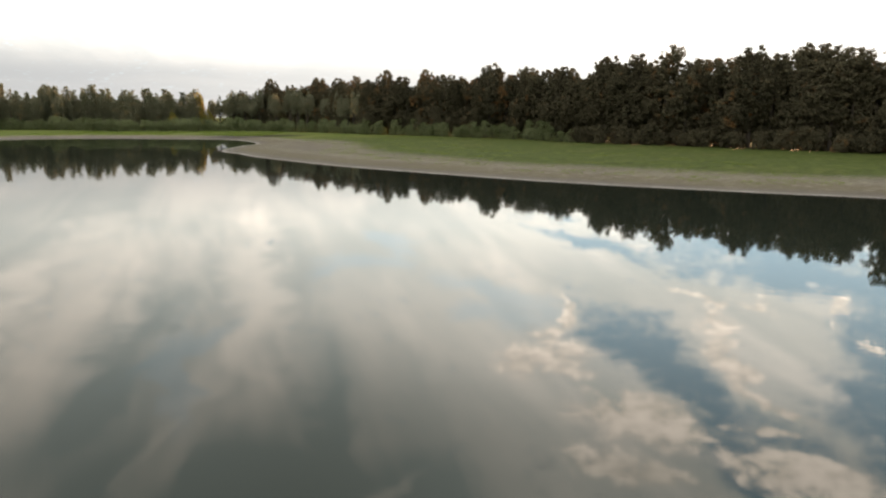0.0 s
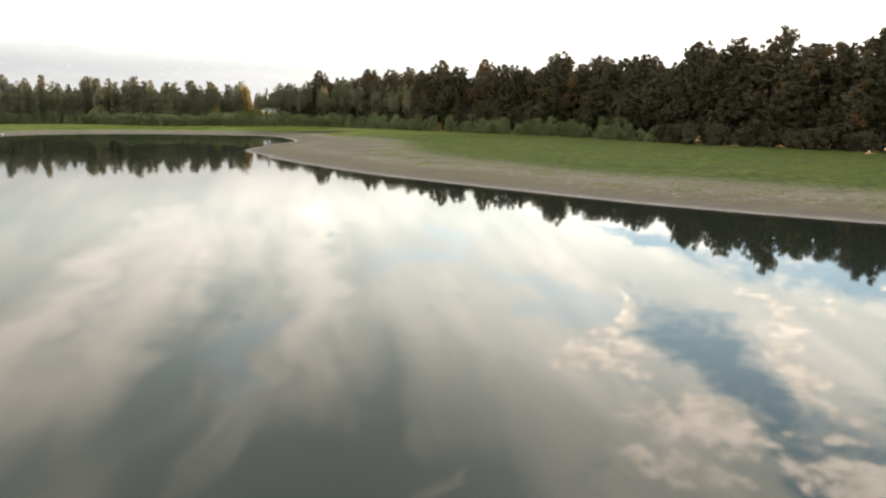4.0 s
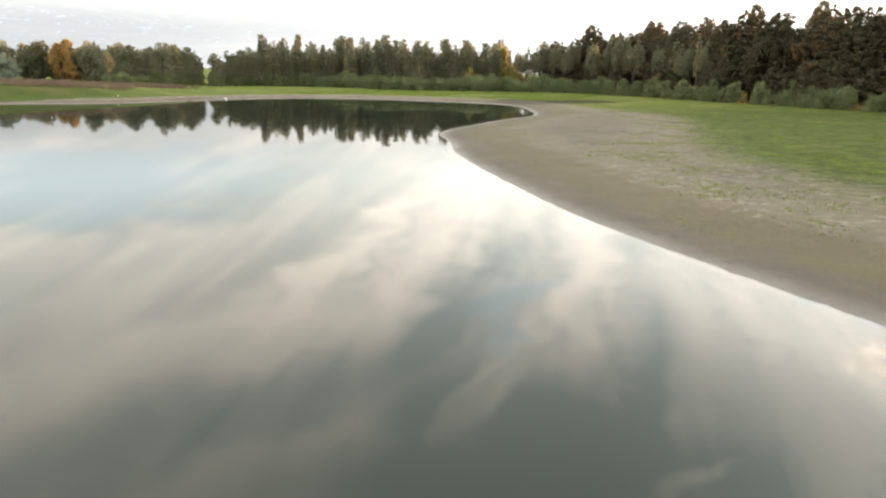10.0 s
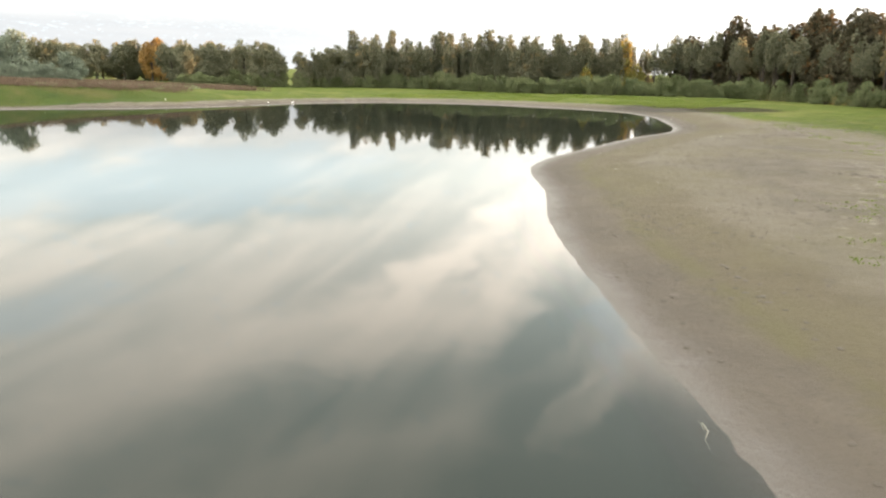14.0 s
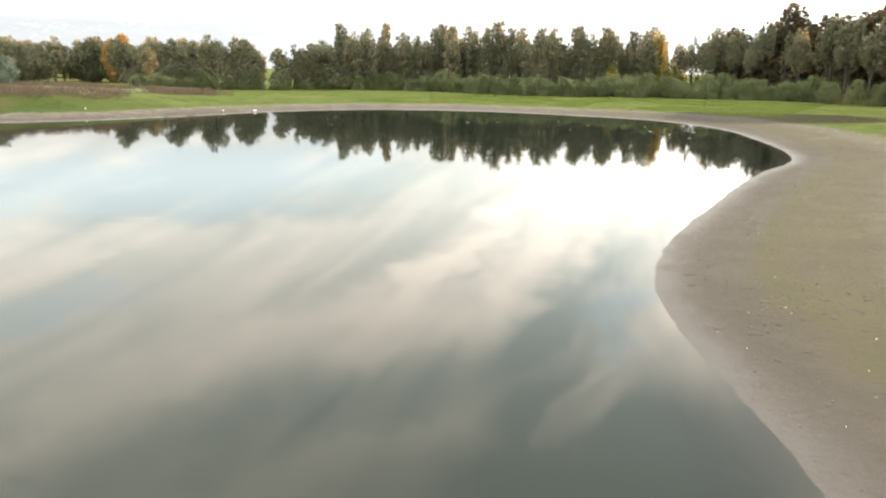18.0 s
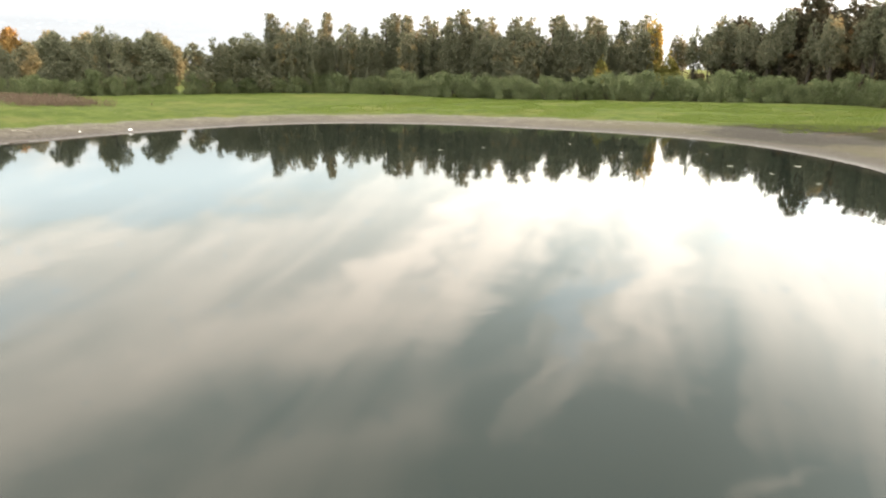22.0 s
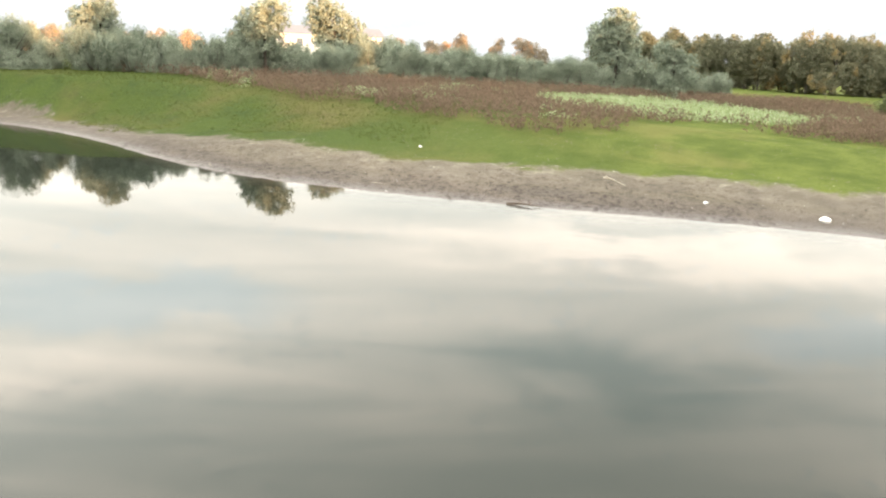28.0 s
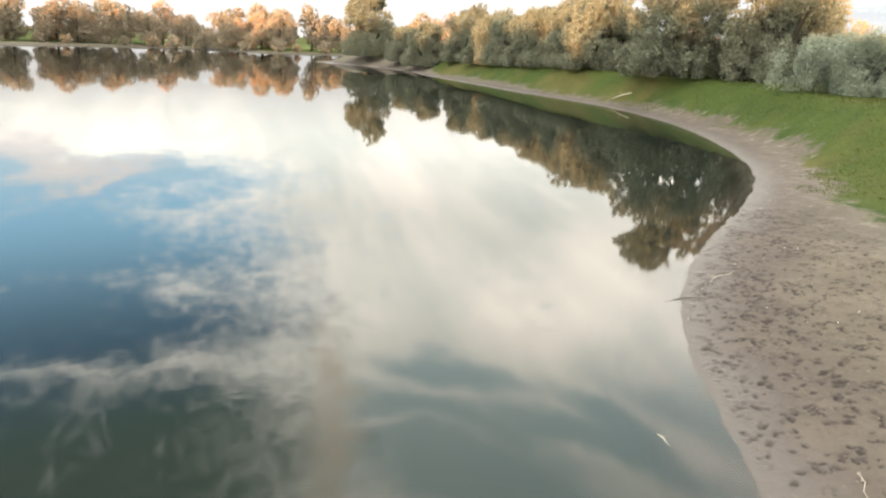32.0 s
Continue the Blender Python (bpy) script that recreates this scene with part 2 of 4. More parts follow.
# ---- materials ----
def material(name):
    m = bpy.data.materials.new(name)
    m.use_nodes = True
    return m, Nodes(m.node_tree)


def surface(n, shader, displacement=None):
    out = n.add("ShaderNodeOutputMaterial")
    n.plug(out.inputs["Surface"], shader)


def principled(n, colour, rough=0.8, normal=None, spec=0.3):
    node = n.add("ShaderNodeBsdfPrincipled")
    n.plug(node.inputs["Base Color"], colour if isinstance(colour, bpy.types.NodeSocket) else (*colour, 1))
    n.plug(node.inputs["Roughness"], rough)
    node.inputs["Specular IOR Level"].default_value = spec
    if normal is not None:
        n.plug(node.inputs["Normal"], normal)
    return node


def bump(n, height, strength, distance):
    node = n.add("ShaderNodeBump")
    n.plug(node.inputs["Height"], height)
    node.inputs["Strength"].default_value, node.inputs["Distance"].default_value = strength, distance
    return node.outputs[0]


def leaf_material(name, dark, light, touch=None, share=0.0, through=0.35):
    """Foliage: each leaf and each tree has its own tone; touch is the colour of the turning leaves."""
    m, n = material(name)
    own = n.add("ShaderNodeNewGeometry").outputs["Random Per Island"]
    tree = n.add("ShaderNodeObjectInfo").outputs["Random"]
    colour = n.mix(n.math("ADD", n.math("MULTIPLY", own, 0.65), n.math("MULTIPLY", tree, 0.35)), dark, light)
    if touch:
        place = n.add("ShaderNodeTexCoord").outputs["Object"]
        turned = n.step(n.math("ADD", n.noise(place, 0.35, 2.0), n.math("MULTIPLY", tree, 0.3)), 0.86 - share, 1.0 - share)
        colour = n.mix(turned, colour, touch)
    lit = n.add("ShaderNodeBsdfDiffuse")
    n.plug(lit.inputs["Color"], colour)
    behind = n.add("ShaderNodeBsdfTranslucent")
    n.plug(behind.inputs["Color"], colour)
    both = n.add("ShaderNodeMixShader")
    both.inputs[0].default_value = through
    n.plug(both.inputs[1], lit.outputs[0])
    n.plug(both.inputs[2], behind.outputs[0])
    surface(n, both.outputs[0])
    return m


def bark_material(name, a, b):
    m, n = material(name)
    place = n.add("ShaderNodeTexCoord").outputs["Object"]
    grain = n.noise(place, 5.0, 6.0, 0.65)
    shader = principled(n, n.mix(grain, a, b), 0.9, bump(n, grain, 0.6, 0.05), 0.15)
    surface(n, shader.outputs[0])
    return m


LEAF_WOOD = leaf_material("leaves_dark_wood", (0.036, 0.035, 0.022), (0.132, 0.117, 0.076), (0.17, 0.105, 0.050), 0.08, 0.30)
LEAF_POPLAR = leaf_material("leaves_poplar", (0.098, 0.104, 0.066), (0.270, 0.260, 0.172), (0.34, 0.26, 0.13), 0.08, 0.45)
LEAF_WILLOW = leaf_material("leaves_willow", (0.120, 0.130, 0.092), (0.320, 0.320, 0.230), (0.36, 0.28, 0.15), 0.04, 0.42)
LEAF_SCRUB = leaf_material("leaves_scrub", (0.082, 0.100, 0.046), (0.245, 0.270, 0.140), None, 0, 0.4)
LEAF_YELLOW = leaf_material("leaves_yellow_green", (0.150, 0.145, 0.045), (0.330, 0.290, 0.090), (0.42, 0.28, 0.08), 0.10, 0.4)
LEAF_AUTUMN = leaf_material("leaves_autumn", (0.22, 0.135, 0.05), (0.40, 0.26, 0.10))
LEAF_TURNING = leaf_material("leaves_turning", (0.21, 0.175, 0.125), (0.42, 0.355, 0.26), (0.46, 0.29, 0.17), 0.12, 0.3)
LEAF_OLIVE = leaf_material("leaves_grey_willow", (0.150, 0.180, 0.135), (0.320, 0.350, 0.270), None, 0, 0.4)
WEED_RED = leaf_material("weeds_red", (0.095, 0.074, 0.052), (0.215, 0.150, 0.112), None, 0, 0.3)
WEED_PALE = leaf_material("weeds_pale", (0.18, 0.24, 0.10), (0.42, 0.45, 0.31), None, 0, 0.25)
GRASS_BLADE = leaf_material("grass_blades", (0.090, 0.126, 0.026), (0.190, 0.235, 0.055), None, 0, 0.45)
GRASS_BANK = leaf_material("bank_grass_blades", (0.034, 0.056, 0.016), (0.110, 0.122, 0.036), None, 0, 0.4)
BARK = bark_material("bark", (0.030, 0.025, 0.020), (0.085, 0.072, 0.058))

# ---- the shore line ----
BANK_EAST = [(180, 24), (110, 42), (65, 54), (39, 62.5), (23, 70), (13, 75.8), (6, 81), (-4, 89.6), (-14, 98.8), (-21, 107), (-30.9, 119.9),
             (-36.5, 129.5), (-41.5, 137), (-43.6, 144), (-44.5, 153), (-45.1, 160), (-45.5, 168), (-45.2, 176), (-47, 183), (-50.5, 191), (-57, 203), (-66, 212)]
BANK_WEST = [(-79, 216), (-97, 215.5), (-109, 210.5), (-115, 203), (-117.5, 194.5), (-118.4, 186), (-118.2, 178), (-118.4, 169), (-119.5, 161.5),
             (-122.3, 155), (-126, 148.5), (-129.9, 140), (-132, 130), (-132.9, 118), (-131.8, 106), (-128.8, 94), (-121.8, 77), (-110.5, 46), (-98, 14), (-77, -13)]
BANK_FAR = [(-86, -20), (-100, -34), (-98, -62), (-75, -83), (-60, -80), (-46, -74), (-36, -84), (-12, -89), (9, -71), (24, -46), (60, -26), (110, -8), (180, 4)]


def smooth_ring(points, steps):
    """A closed curve that glides through the points."""
    p = np.array(points, float)
    out = []
    for i in range(len(p)):
        a, b, c, d = p[i - 1], p[i], p[(i + 1) % len(p)], p[(i + 2) % len(p)]
        for k in range(steps):
            s = k / steps
            out.append(0.5 * (2 * b + (c - a) * s + (2 * a - 5 * b + 4 * c - d) * s * s + (3 * b - a - 3 * c + d) * s ** 3))
    return np.array(out)


SHORE = smooth_ring(BANK_EAST + BANK_WEST + BANK_FAR, 6)


def shore_distance(x, y):
    """Metres to the water's edge: above 0 on land, below 0 in the lake."""
    x, y = np.asarray(x, float).ravel(), np.asarray(y, float).ravel()
    best, inside = np.full(x.shape, 1e18), np.zeros(x.shape, bool)
    for (ax, ay), (bx, by) in zip(SHORE, np.roll(SHORE, -1, axis=0)):
        dx, dy = bx - ax, by - ay
        s = np.clip(((x - ax) * dx + (y - ay) * dy) / (dx * dx + dy * dy + 1e-12), 0, 1)
        best = np.minimum(best, (ax + s * dx - x) ** 2 + (ay + s * dy - y) ** 2)
        crosses = (ay > y) != (by > y)
        inside ^= crosses & (x < (bx - ax) * (y - ay) / (by - ay if by != ay else 1e-12) + ax)
    return np.sqrt(best) * np.where(inside, -1, 1)


def waves(x, y, seed, size, octaves=4):
    """A smooth, uneven noise from about -1 to 1 with patches of that size."""
    x, y = np.asarray(x, float), np.asarray(y, float)
    table = np.random.RandomState(seed).uniform(-1, 1, (256, 256))
    total, weight, norm, turn = 0, 1.0, 0, 0.6
    for _ in range(octaves):
        u = (x * math.cos(turn) - y * math.sin(turn)) / size * 2 + 4000
        v = (x * math.sin(turn) + y * math.cos(turn)) / size * 2 + 4000
        i, j = np.floor(u).astype(int), np.floor(v).astype(int)
        a, b = u - i, v - j
        a, b = a * a * (3 - 2 * a), b * b * (3 - 2 * b)
        p, q, r, s = (table[(i + di) % 256, (j + dj) % 256] for di, dj in ((0, 0), (1, 0), (0, 1), (1, 1)))
        total = total + weight * ((p * (1 - a) + q * a) * (1 - b) + (r * (1 - a) + s * a) * b)
        norm += weight * 0.62
        size, weight, turn = size / 2.1, weight * 0.5, turn + 1.1
    return total / norm


def ground_height(x, y, d):
    d = d + 0.09 * waves(x, y, 5, 1.6, 3)
    land = 0.075 * np.clip(d, 0, 8) + 0.55 * (1 - np.exp(-np.clip(d - 8, 0, None) / 18))
    land = land + np.clip(d / 20, 0, 1) * 0.12 * waves(x, y, 6, 30, 3) + np.clip(d / 6, 0, 1) * 0.02 * waves(x, y, 7, 2.2, 3)
    west = np.clip((212 - y) / 45, 0, 1) * np.clip((-60 - x) / 30, 0, 1) * np.clip((y + 60) / 60, 0, 1)
    # the bank below the willows is steep and high, further on it is a gentle meadow
    point = np.clip((165 - y) / 30, 0, 1)
    rise = np.clip((d - 7 + 4.5 * point) / (16 - 10.5 * point), 0, 1)
    land = land + (1.5 + 1.3 * point * np.clip((y - 30) / 50, 0.3, 1)) * west * rise * rise * (3 - 2 * rise)
    bed = -0.09 * np.clip(-d, 0, 30)
    return np.where(d > 0, land, bed)


def height_at(x, y):
    return float(ground_height(np.array([x]), np.array([y]), shore_distance([x], [y]))[0])


def axis(fine_low, fine_high, step, low, high, growth):
    mid = list(np.arange(fine_low, fine_high + step / 2, step))
    s, v = step, mid[0]
    while v > low:
        s *= growth
        v -= s
        mid.insert(0, v)
    s, v = step, mid[-1]
    while v < high:
        s *= growth
        v += s
        mid.append(v)
    return np.array(mid)


def grid_mesh(name, xs, ys, z, attributes):
    gx, gy = np.meshgrid(xs, ys)
    w, h = len(xs), len(ys)
    verts = np.stack([gx.ravel(), gy.ravel(), z], 1)
    i = (np.arange(h - 1)[:, None] * w + np.arange(w - 1)[None, :]).ravel()
    quads = np.stack([i, i + 1, i + w + 1, i + w], 1)
    mesh = bpy.data.meshes.new(name)
    fill(mesh, verts, quads)
    for key, values in attributes.items():
        mesh.attributes.new(key, "FLOAT", "POINT").data.foreach_set("value", np.asarray(values, np.float32))
    return mesh


def fill(mesh, verts, faces, smooth=True):
    """Vertices and faces of one corner count into a mesh."""
    verts, faces = np.asarray(verts, np.float32), np.asarray(faces, np.int32)
    k = faces.shape[1]
    mesh.vertices.add(len(verts))
    mesh.vertices.foreach_set("co", verts.ravel())
    mesh.loops.add(faces.size)
    mesh.loops.foreach_set("vertex_index", faces.ravel())
    mesh.polygons.add(len(faces))
    mesh.polygons.foreach_set("loop_start", np.arange(0, faces.size, k, dtype=np.int32))
    mesh.polygons.foreach_set("use_smooth", np.full(len(faces), smooth))
    mesh.update(calc_edges=True)
    mesh.validate()


def finer(values, low, high, step):
    """The same axis, with closer steps from low to high."""
    return np.concatenate([values[values < low], np.arange(low, high, step), values[values >= high]])


xs = finer(axis(-145, 30, 0.8, -2600, 2600, 1.09), -128.5, -116.6, 0.05)
ys = finer(axis(70, 225, 0.8, -2600, 2600, 1.09), 149.0, 187.0, 0.05)
gx, gy = (a.ravel() for a in np.meshgrid(xs, ys))
gd = shore_distance(gx, gy)


# bare mud is widest on the eastern spit
def mud_width(x, y):
    spit = 16 * np.exp(-((x + 30) / 20) ** 2 - ((y - 152) / 26) ** 2)
    return 8.5 + spit - 2.2 * np.clip(x / 10, 0, 1) - np.clip((-100 - x) / 10, 0, 1) * (0.6 + 4.2 * np.clip((160 - y) / 12, 0, 1))


# hoof prints pressed into the drying mud of the west bank, most of them in pairs
prints = np.random.RandomState(77)
level, trod = ground_height(gx, gy, gd).reshape(len(ys), len(xs)), np.zeros((len(ys), len(xs)))
px, py = prints.uniform(-128, -117, 8200), prints.uniform(149.5, 186.5, 8200)
pd = shore_distance(px, py)
kept = (pd > 0.25) & (pd < 7.5) & (prints.uniform(0, 1, len(px)) < np.clip(1.3 - pd / 6.5, 0.12, 1) * np.clip(0.85 + 0.5 * waves(px, py, 41, 3.0), 0.5, 1))
for x, y in zip(px[kept], py[kept]):
    turn, deep = prints.uniform(0, math.pi), prints.uniform(0.35, 1.0)
    for lobe in range(prints.randint(1, 4)):
        cx, cy = x + prints.normal() * 0.10 * (lobe > 0), y + prints.normal() * 0.10 * (lobe > 0)
        long, slim = prints.uniform(0.055, 0.105), prints.uniform(0.036, 0.056)
        i0, i1 = np.searchsorted(xs, (cx - 0.3, cx + 0.3))
        j0, j1 = np.searchsorted(ys, (cy - 0.3, cy + 0.3))
        dx, dy = xs[None, i0:i1] - cx, ys[j0:j1, None] - cy
        u, v = dx * math.cos(turn) + dy * math.sin(turn), dy * math.cos(turn) - dx * math.sin(turn)
        r2 = (u / long) ** 2 + (v / slim) ** 2 + 0.5 * prints.uniform(-1, 1, u.shape)
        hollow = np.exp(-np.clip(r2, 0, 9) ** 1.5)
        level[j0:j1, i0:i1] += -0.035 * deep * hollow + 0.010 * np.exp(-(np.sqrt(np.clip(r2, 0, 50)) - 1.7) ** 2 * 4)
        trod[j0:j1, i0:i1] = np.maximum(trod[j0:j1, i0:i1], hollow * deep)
peat = 1.5 * np.exp(-((gx + 56) / 14) ** 2 - ((gy - 221) / 10) ** 2)
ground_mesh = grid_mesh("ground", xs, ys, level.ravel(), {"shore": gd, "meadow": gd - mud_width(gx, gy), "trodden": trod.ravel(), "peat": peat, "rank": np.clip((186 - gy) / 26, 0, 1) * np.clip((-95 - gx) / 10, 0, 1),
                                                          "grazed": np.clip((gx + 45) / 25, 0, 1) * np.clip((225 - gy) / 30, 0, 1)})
ground = tagged(new("ground", ground_mesh), "drying mud shore passing into green meadow round the lake", "ground", kind="structure")

# ground: wet mud, dry cracked mud, then grass in patches
m, n = material("shore_ground")
place = n.add("ShaderNodeNewGeometry").outputs["Position"]
shore = n.add("ShaderNodeAttribute", attribute_name="shore").outputs["Fac"]
meadow = n.add("ShaderNodeAttribute", attribute_name="meadow").outputs["Fac"]
wide, mid, fine = n.noise(place, 0.09, 5.0, 0.6), n.noise(place, 0.45, 6.0, 0.65), n.noise(place, 6.0, 8.0, 0.7)
grit = n.noise(place, 28.0, 4.0, 0.7)
# old water lines run along the shore
where = n.add("ShaderNodeSeparateXYZ")
n.plug(where.inputs[0], place)
lines = n.noise(n.join(n.math("MULTIPLY", shore, 2.6), n.math("MULTIPLY", where.outputs[0], 0.07), n.math("MULTIPLY", where.outputs[1], 0.07)), 1.0, 5.0, 0.6)
mud = n.mix(n.step(n.math("ADD", n.math("MULTIPLY", mid, 0.6), n.math("MULTIPLY", wide, 0.4)), 0.36, 0.64), (0.070, 0.059, 0.045), (0.128, 0.108, 0.083))
east = n.step(where.outputs[0], -95.0, -70.0)
mud = n.mix(n.math("MULTIPLY", n.step(lines, 0.44, 0.66), 0.35), mud, (0.098, 0.084, 0.056))
mud = n.mix(n.math("MULTIPLY", n.step(fine, 0.50, 0.66), 0.65), mud, (0.074, 0.062, 0.048))
mud = n.mix(n.math("MULTIPLY", n.step(grit, 0.60, 0.72), 0.35), mud, (0.26, 0.235, 0.20))
speck = n.noise(place, 11.0, 3.0, 0.6)
mud = n.mix(n.math("MULTIPLY", n.step(speck, 0.64, 0.70), 0.7), mud, (0.055, 0.046, 0.036))
blotch = n.noise(place, 1.7, 7.0, 0.68)
upward = n.math("ADD", shore, n.math("ADD", n.math("MULTIPLY", n.math("SUBTRACT", mid, 0.5), 3.0), n.math("MULTIPLY", n.math("SUBTRACT", blotch, 0.5), 2.0)))
mud = n.mix(n.math("MULTIPLY", n.math("MULTIPLY", n.step(upward, 2.0, 4.0), n.step(upward, 8.5, 6.0)), n.math("MULTIPLY", east, 0.75)), mud, (0.084, 0.068, 0.036))
mud = n.mix(n.math("MULTIPLY", n.math("MULTIPLY", n.step(upward, 6.0, 8.0), n.step(upward, 13.0, 9.0)), 0.40), mud, (0.150, 0.132, 0.096))
mud = n.mix(n.math("MULTIPLY", n.step(blotch, 0.54, 0.68), 0.55), mud, (0.060, 0.050, 0.038))
mud = n.mix(n.math("MULTIPLY", n.step(blotch, 0.44, 0.30), 0.30), mud, (0.160, 0.138, 0.108))
algae = n.math("MULTIPLY", n.step(n.noise(place, 0.10, 8.0, 0.72), 0.40, 0.66), n.step(shore, 1.5, 4.5))
mud = n.mix(n.math("MULTIPLY", algae, n.math("ADD", 0.15, n.math("MULTIPLY", east, 0.6))), mud, (0.098, 0.086, 0.042))
# a green line of weed that an older water level left
level_line = n.math("ADD", shore, n.math("MULTIPLY", n.math("SUBTRACT", mid, 0.5), 1.6))
old_line = n.math("MULTIPLY", n.math("MULTIPLY", n.step(level_line, 2.6, 3.4), n.step(level_line, 4.3, 3.5)), n.step(n.noise(place, 0.35, 5.0, 0.7), 0.38, 0.58))
mud = n.mix(n.math("MULTIPLY", old_line, n.math("ADD", 0.1, n.math("MULTIPLY", east, 0.6))), mud, (0.086, 0.080, 0.026))
damp = n.step(n.math("ADD", shore, n.math("MULTIPLY", mid, 4.0)), 7.5, 2.5)
mud = n.mix(n.math("MULTIPLY", damp, 0.55), mud, (0.068, 0.055, 0.049))
wet = n.step(n.math("ADD", shore, n.math("MULTIPLY", mid, 1.6)), 2.6, 0.7)
mud = n.mix(n.math("MULTIPLY", wet, 0.6), mud, (0.088, 0.075, 0.071))
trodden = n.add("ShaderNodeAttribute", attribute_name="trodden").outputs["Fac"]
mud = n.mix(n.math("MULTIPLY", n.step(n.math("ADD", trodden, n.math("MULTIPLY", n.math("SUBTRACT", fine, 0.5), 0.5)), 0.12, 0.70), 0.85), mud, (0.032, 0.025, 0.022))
# east meadow: thinner turf, and the wood's shade put into its colour
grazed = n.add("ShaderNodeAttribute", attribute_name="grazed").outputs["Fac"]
turf = n.mix(n.step(mid, 0.3, 0.7), (0.048, 0.067, 0.016), (0.100, 0.120, 0.030))
turf = n.mix(n.math("MULTIPLY", n.step(fine, 0.40, 0.68), 0.7), turf, (0.055, 0.074, 0.016))
turf = n.mix(n.math("MULTIPLY", n.step(wide, 0.50, 0.66), 0.40), turf, (0.150, 0.134, 0.050))
turf = n.mix(n.math("MULTIPLY", n.step(grit, 0.52, 0.70), 0.4), turf, (0.150, 0.172, 0.040))
# dark mottling: bare soil, plus painted shade where the wood hides the sky
soil_shade = n.step(n.noise(place, 0.8, 7.0, 0.72), 0.40, 0.60)
turf = n.mix(n.math("MULTIPLY", n.math("MULTIPLY", grazed, n.math("ADD", 0.35, n.math("MULTIPLY", soil_shade, 0.65))), 0.92), turf, (0.032, 0.042, 0.013))
rank = n.math("MULTIPLY", n.add("ShaderNodeAttribute", attribute_name="rank").outputs["Fac"], n.step(n.math("ADD", n.math("MULTIPLY", mid, 0.5), n.math("MULTIPLY", fine, 0.5)), 0.30, 0.62))
turf = n.mix(n.math("MULTIPLY", rank, 0.92), turf, n.mix(n.step(wide, 0.42, 0.60), (0.026, 0.044, 0.015), (0.066, 0.060, 0.026)))
edge = n.math("ADD", meadow, n.math("ADD", n.math("MULTIPLY", n.math("SUBTRACT", mid, 0.5), 5.0), n.math("MULTIPLY", n.math("SUBTRACT", wide, 0.5), 6.0)))
mud = n.mix(n.math("MULTIPLY", east, 0.34), mud, (0.046, 0.040, 0.026))
grassy = n.step(edge, -1.5, n.math("ADD", n.math("ADD", 1.5, n.math("MULTIPLY", east, 4.0)), n.math("MULTIPLY", grazed, 18.0)))
patchy = n.math("ADD", n.math("MULTIPLY", fine, 0.5), n.math("MULTIPLY", blotch, 0.5))
grassy = n.math("MULTIPLY", n.step(edge, -1.5, 0.5), n.step(n.math("ADD", patchy, n.math("MULTIPLY", grassy, 0.50)), 0.58, 0.76))
crust = n.math("MULTIPLY", n.step(edge, -4.0, -0.5), n.step(n.noise(place, 1.3, 6.0, 0.7), 0.50, 0.66))
mud = n.mix(n.math("MULTIPLY", crust, 0.28), mud, (0.30, 0.27, 0.22))
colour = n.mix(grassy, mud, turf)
peat = n.add("ShaderNodeAttribute", attribute_name="peat").outputs["Fac"]
black = n.step(n.math("ADD", peat, n.math("ADD", n.math("MULTIPLY", n.math("SUBTRACT", mid, 0.5), 0.9), n.math("MULTIPLY", n.math("SUBTRACT", fine, 0.5), 0.6))), 0.36, 0.72)
colour = n.mix(n.math("MULTIPLY", n.math("MULTIPLY", black, n.step(shore, 1.0, 3.5)), 0.85), colour, (0.024, 0.019, 0.014))
rough = n.math("SUBTRACT", 0.95, n.math("MULTIPLY", wet, 0.5))
relief = n.math("ADD", n.math("ADD", n.math("MULTIPLY", mid, 0.6), n.math("MULTIPLY", lines, 0.35)), n.math("ADD", fine, n.math("MULTIPLY", grit, 0.4)))
shader = principled(n, colour, rough, bump(n, relief, 0.8, 0.07), 0.25)
n.plug(shader.inputs["Specular IOR Level"], n.math("SUBTRACT", 0.25, n.math("MULTIPLY", grassy, 0.22)))
surface(n, shader.outputs[0])
ground_mesh.materials.append(m)

# water: still, murky, clear only over the last hand's breadth of depth
wxs, wys = axis(-145, 30, 1.2, -160, 190, 1.2), axis(70, 225, 1.2, -130, 230, 1.12)
hx, hy = (a.ravel() for a in np.meshgrid(wxs, wys))
hd = shore_distance(hx, hy)
water_mesh = grid_mesh("water", wxs, wys, np.zeros(len(hx)), {"shore": hd})
water = tagged(new("water", water_mesh), "calm murky lake water mirroring the clouds", "water", kind="structure")
m, n = material("lake_water")
place = n.add("ShaderNodeNewGeometry").outputs["Position"]
shore = n.add("ShaderNodeAttribute", attribute_name="shore").outputs["Fac"]
ripple = n.noise(place, 0.9, 3.0, 0.5)
swell = n.noise(place, 0.11, 3.0, 0.5)
relief = bump(n, n.math("MULTIPLY", ripple, n.step(swell, 0.40, 0.75)), 0.42, 0.012)
silt = n.add("ShaderNodeBsdfDiffuse")
n.plug(silt.inputs["Color"], n.mix(n.noise(place, 0.03, 3.0), (0.009, 0.012, 0.009), (0.015, 0.019, 0.014)))
clear = n.add("ShaderNodeBsdfTransparent")
clear.inputs[0].default_value = (0.86, 0.84, 0.78, 1)
under = n.add("ShaderNodeMixShader")
n.plug(under.inputs[0], n.math("ADD", 0.12, n.math("MULTIPLY", n.step(shore, 0.2, -2.2), 0.88)))
n.plug(under.inputs[1], clear.outputs[0])
n.plug(under.inputs[2], silt.outputs[0])
mirror = n.add("ShaderNodeBsdfGlossy")
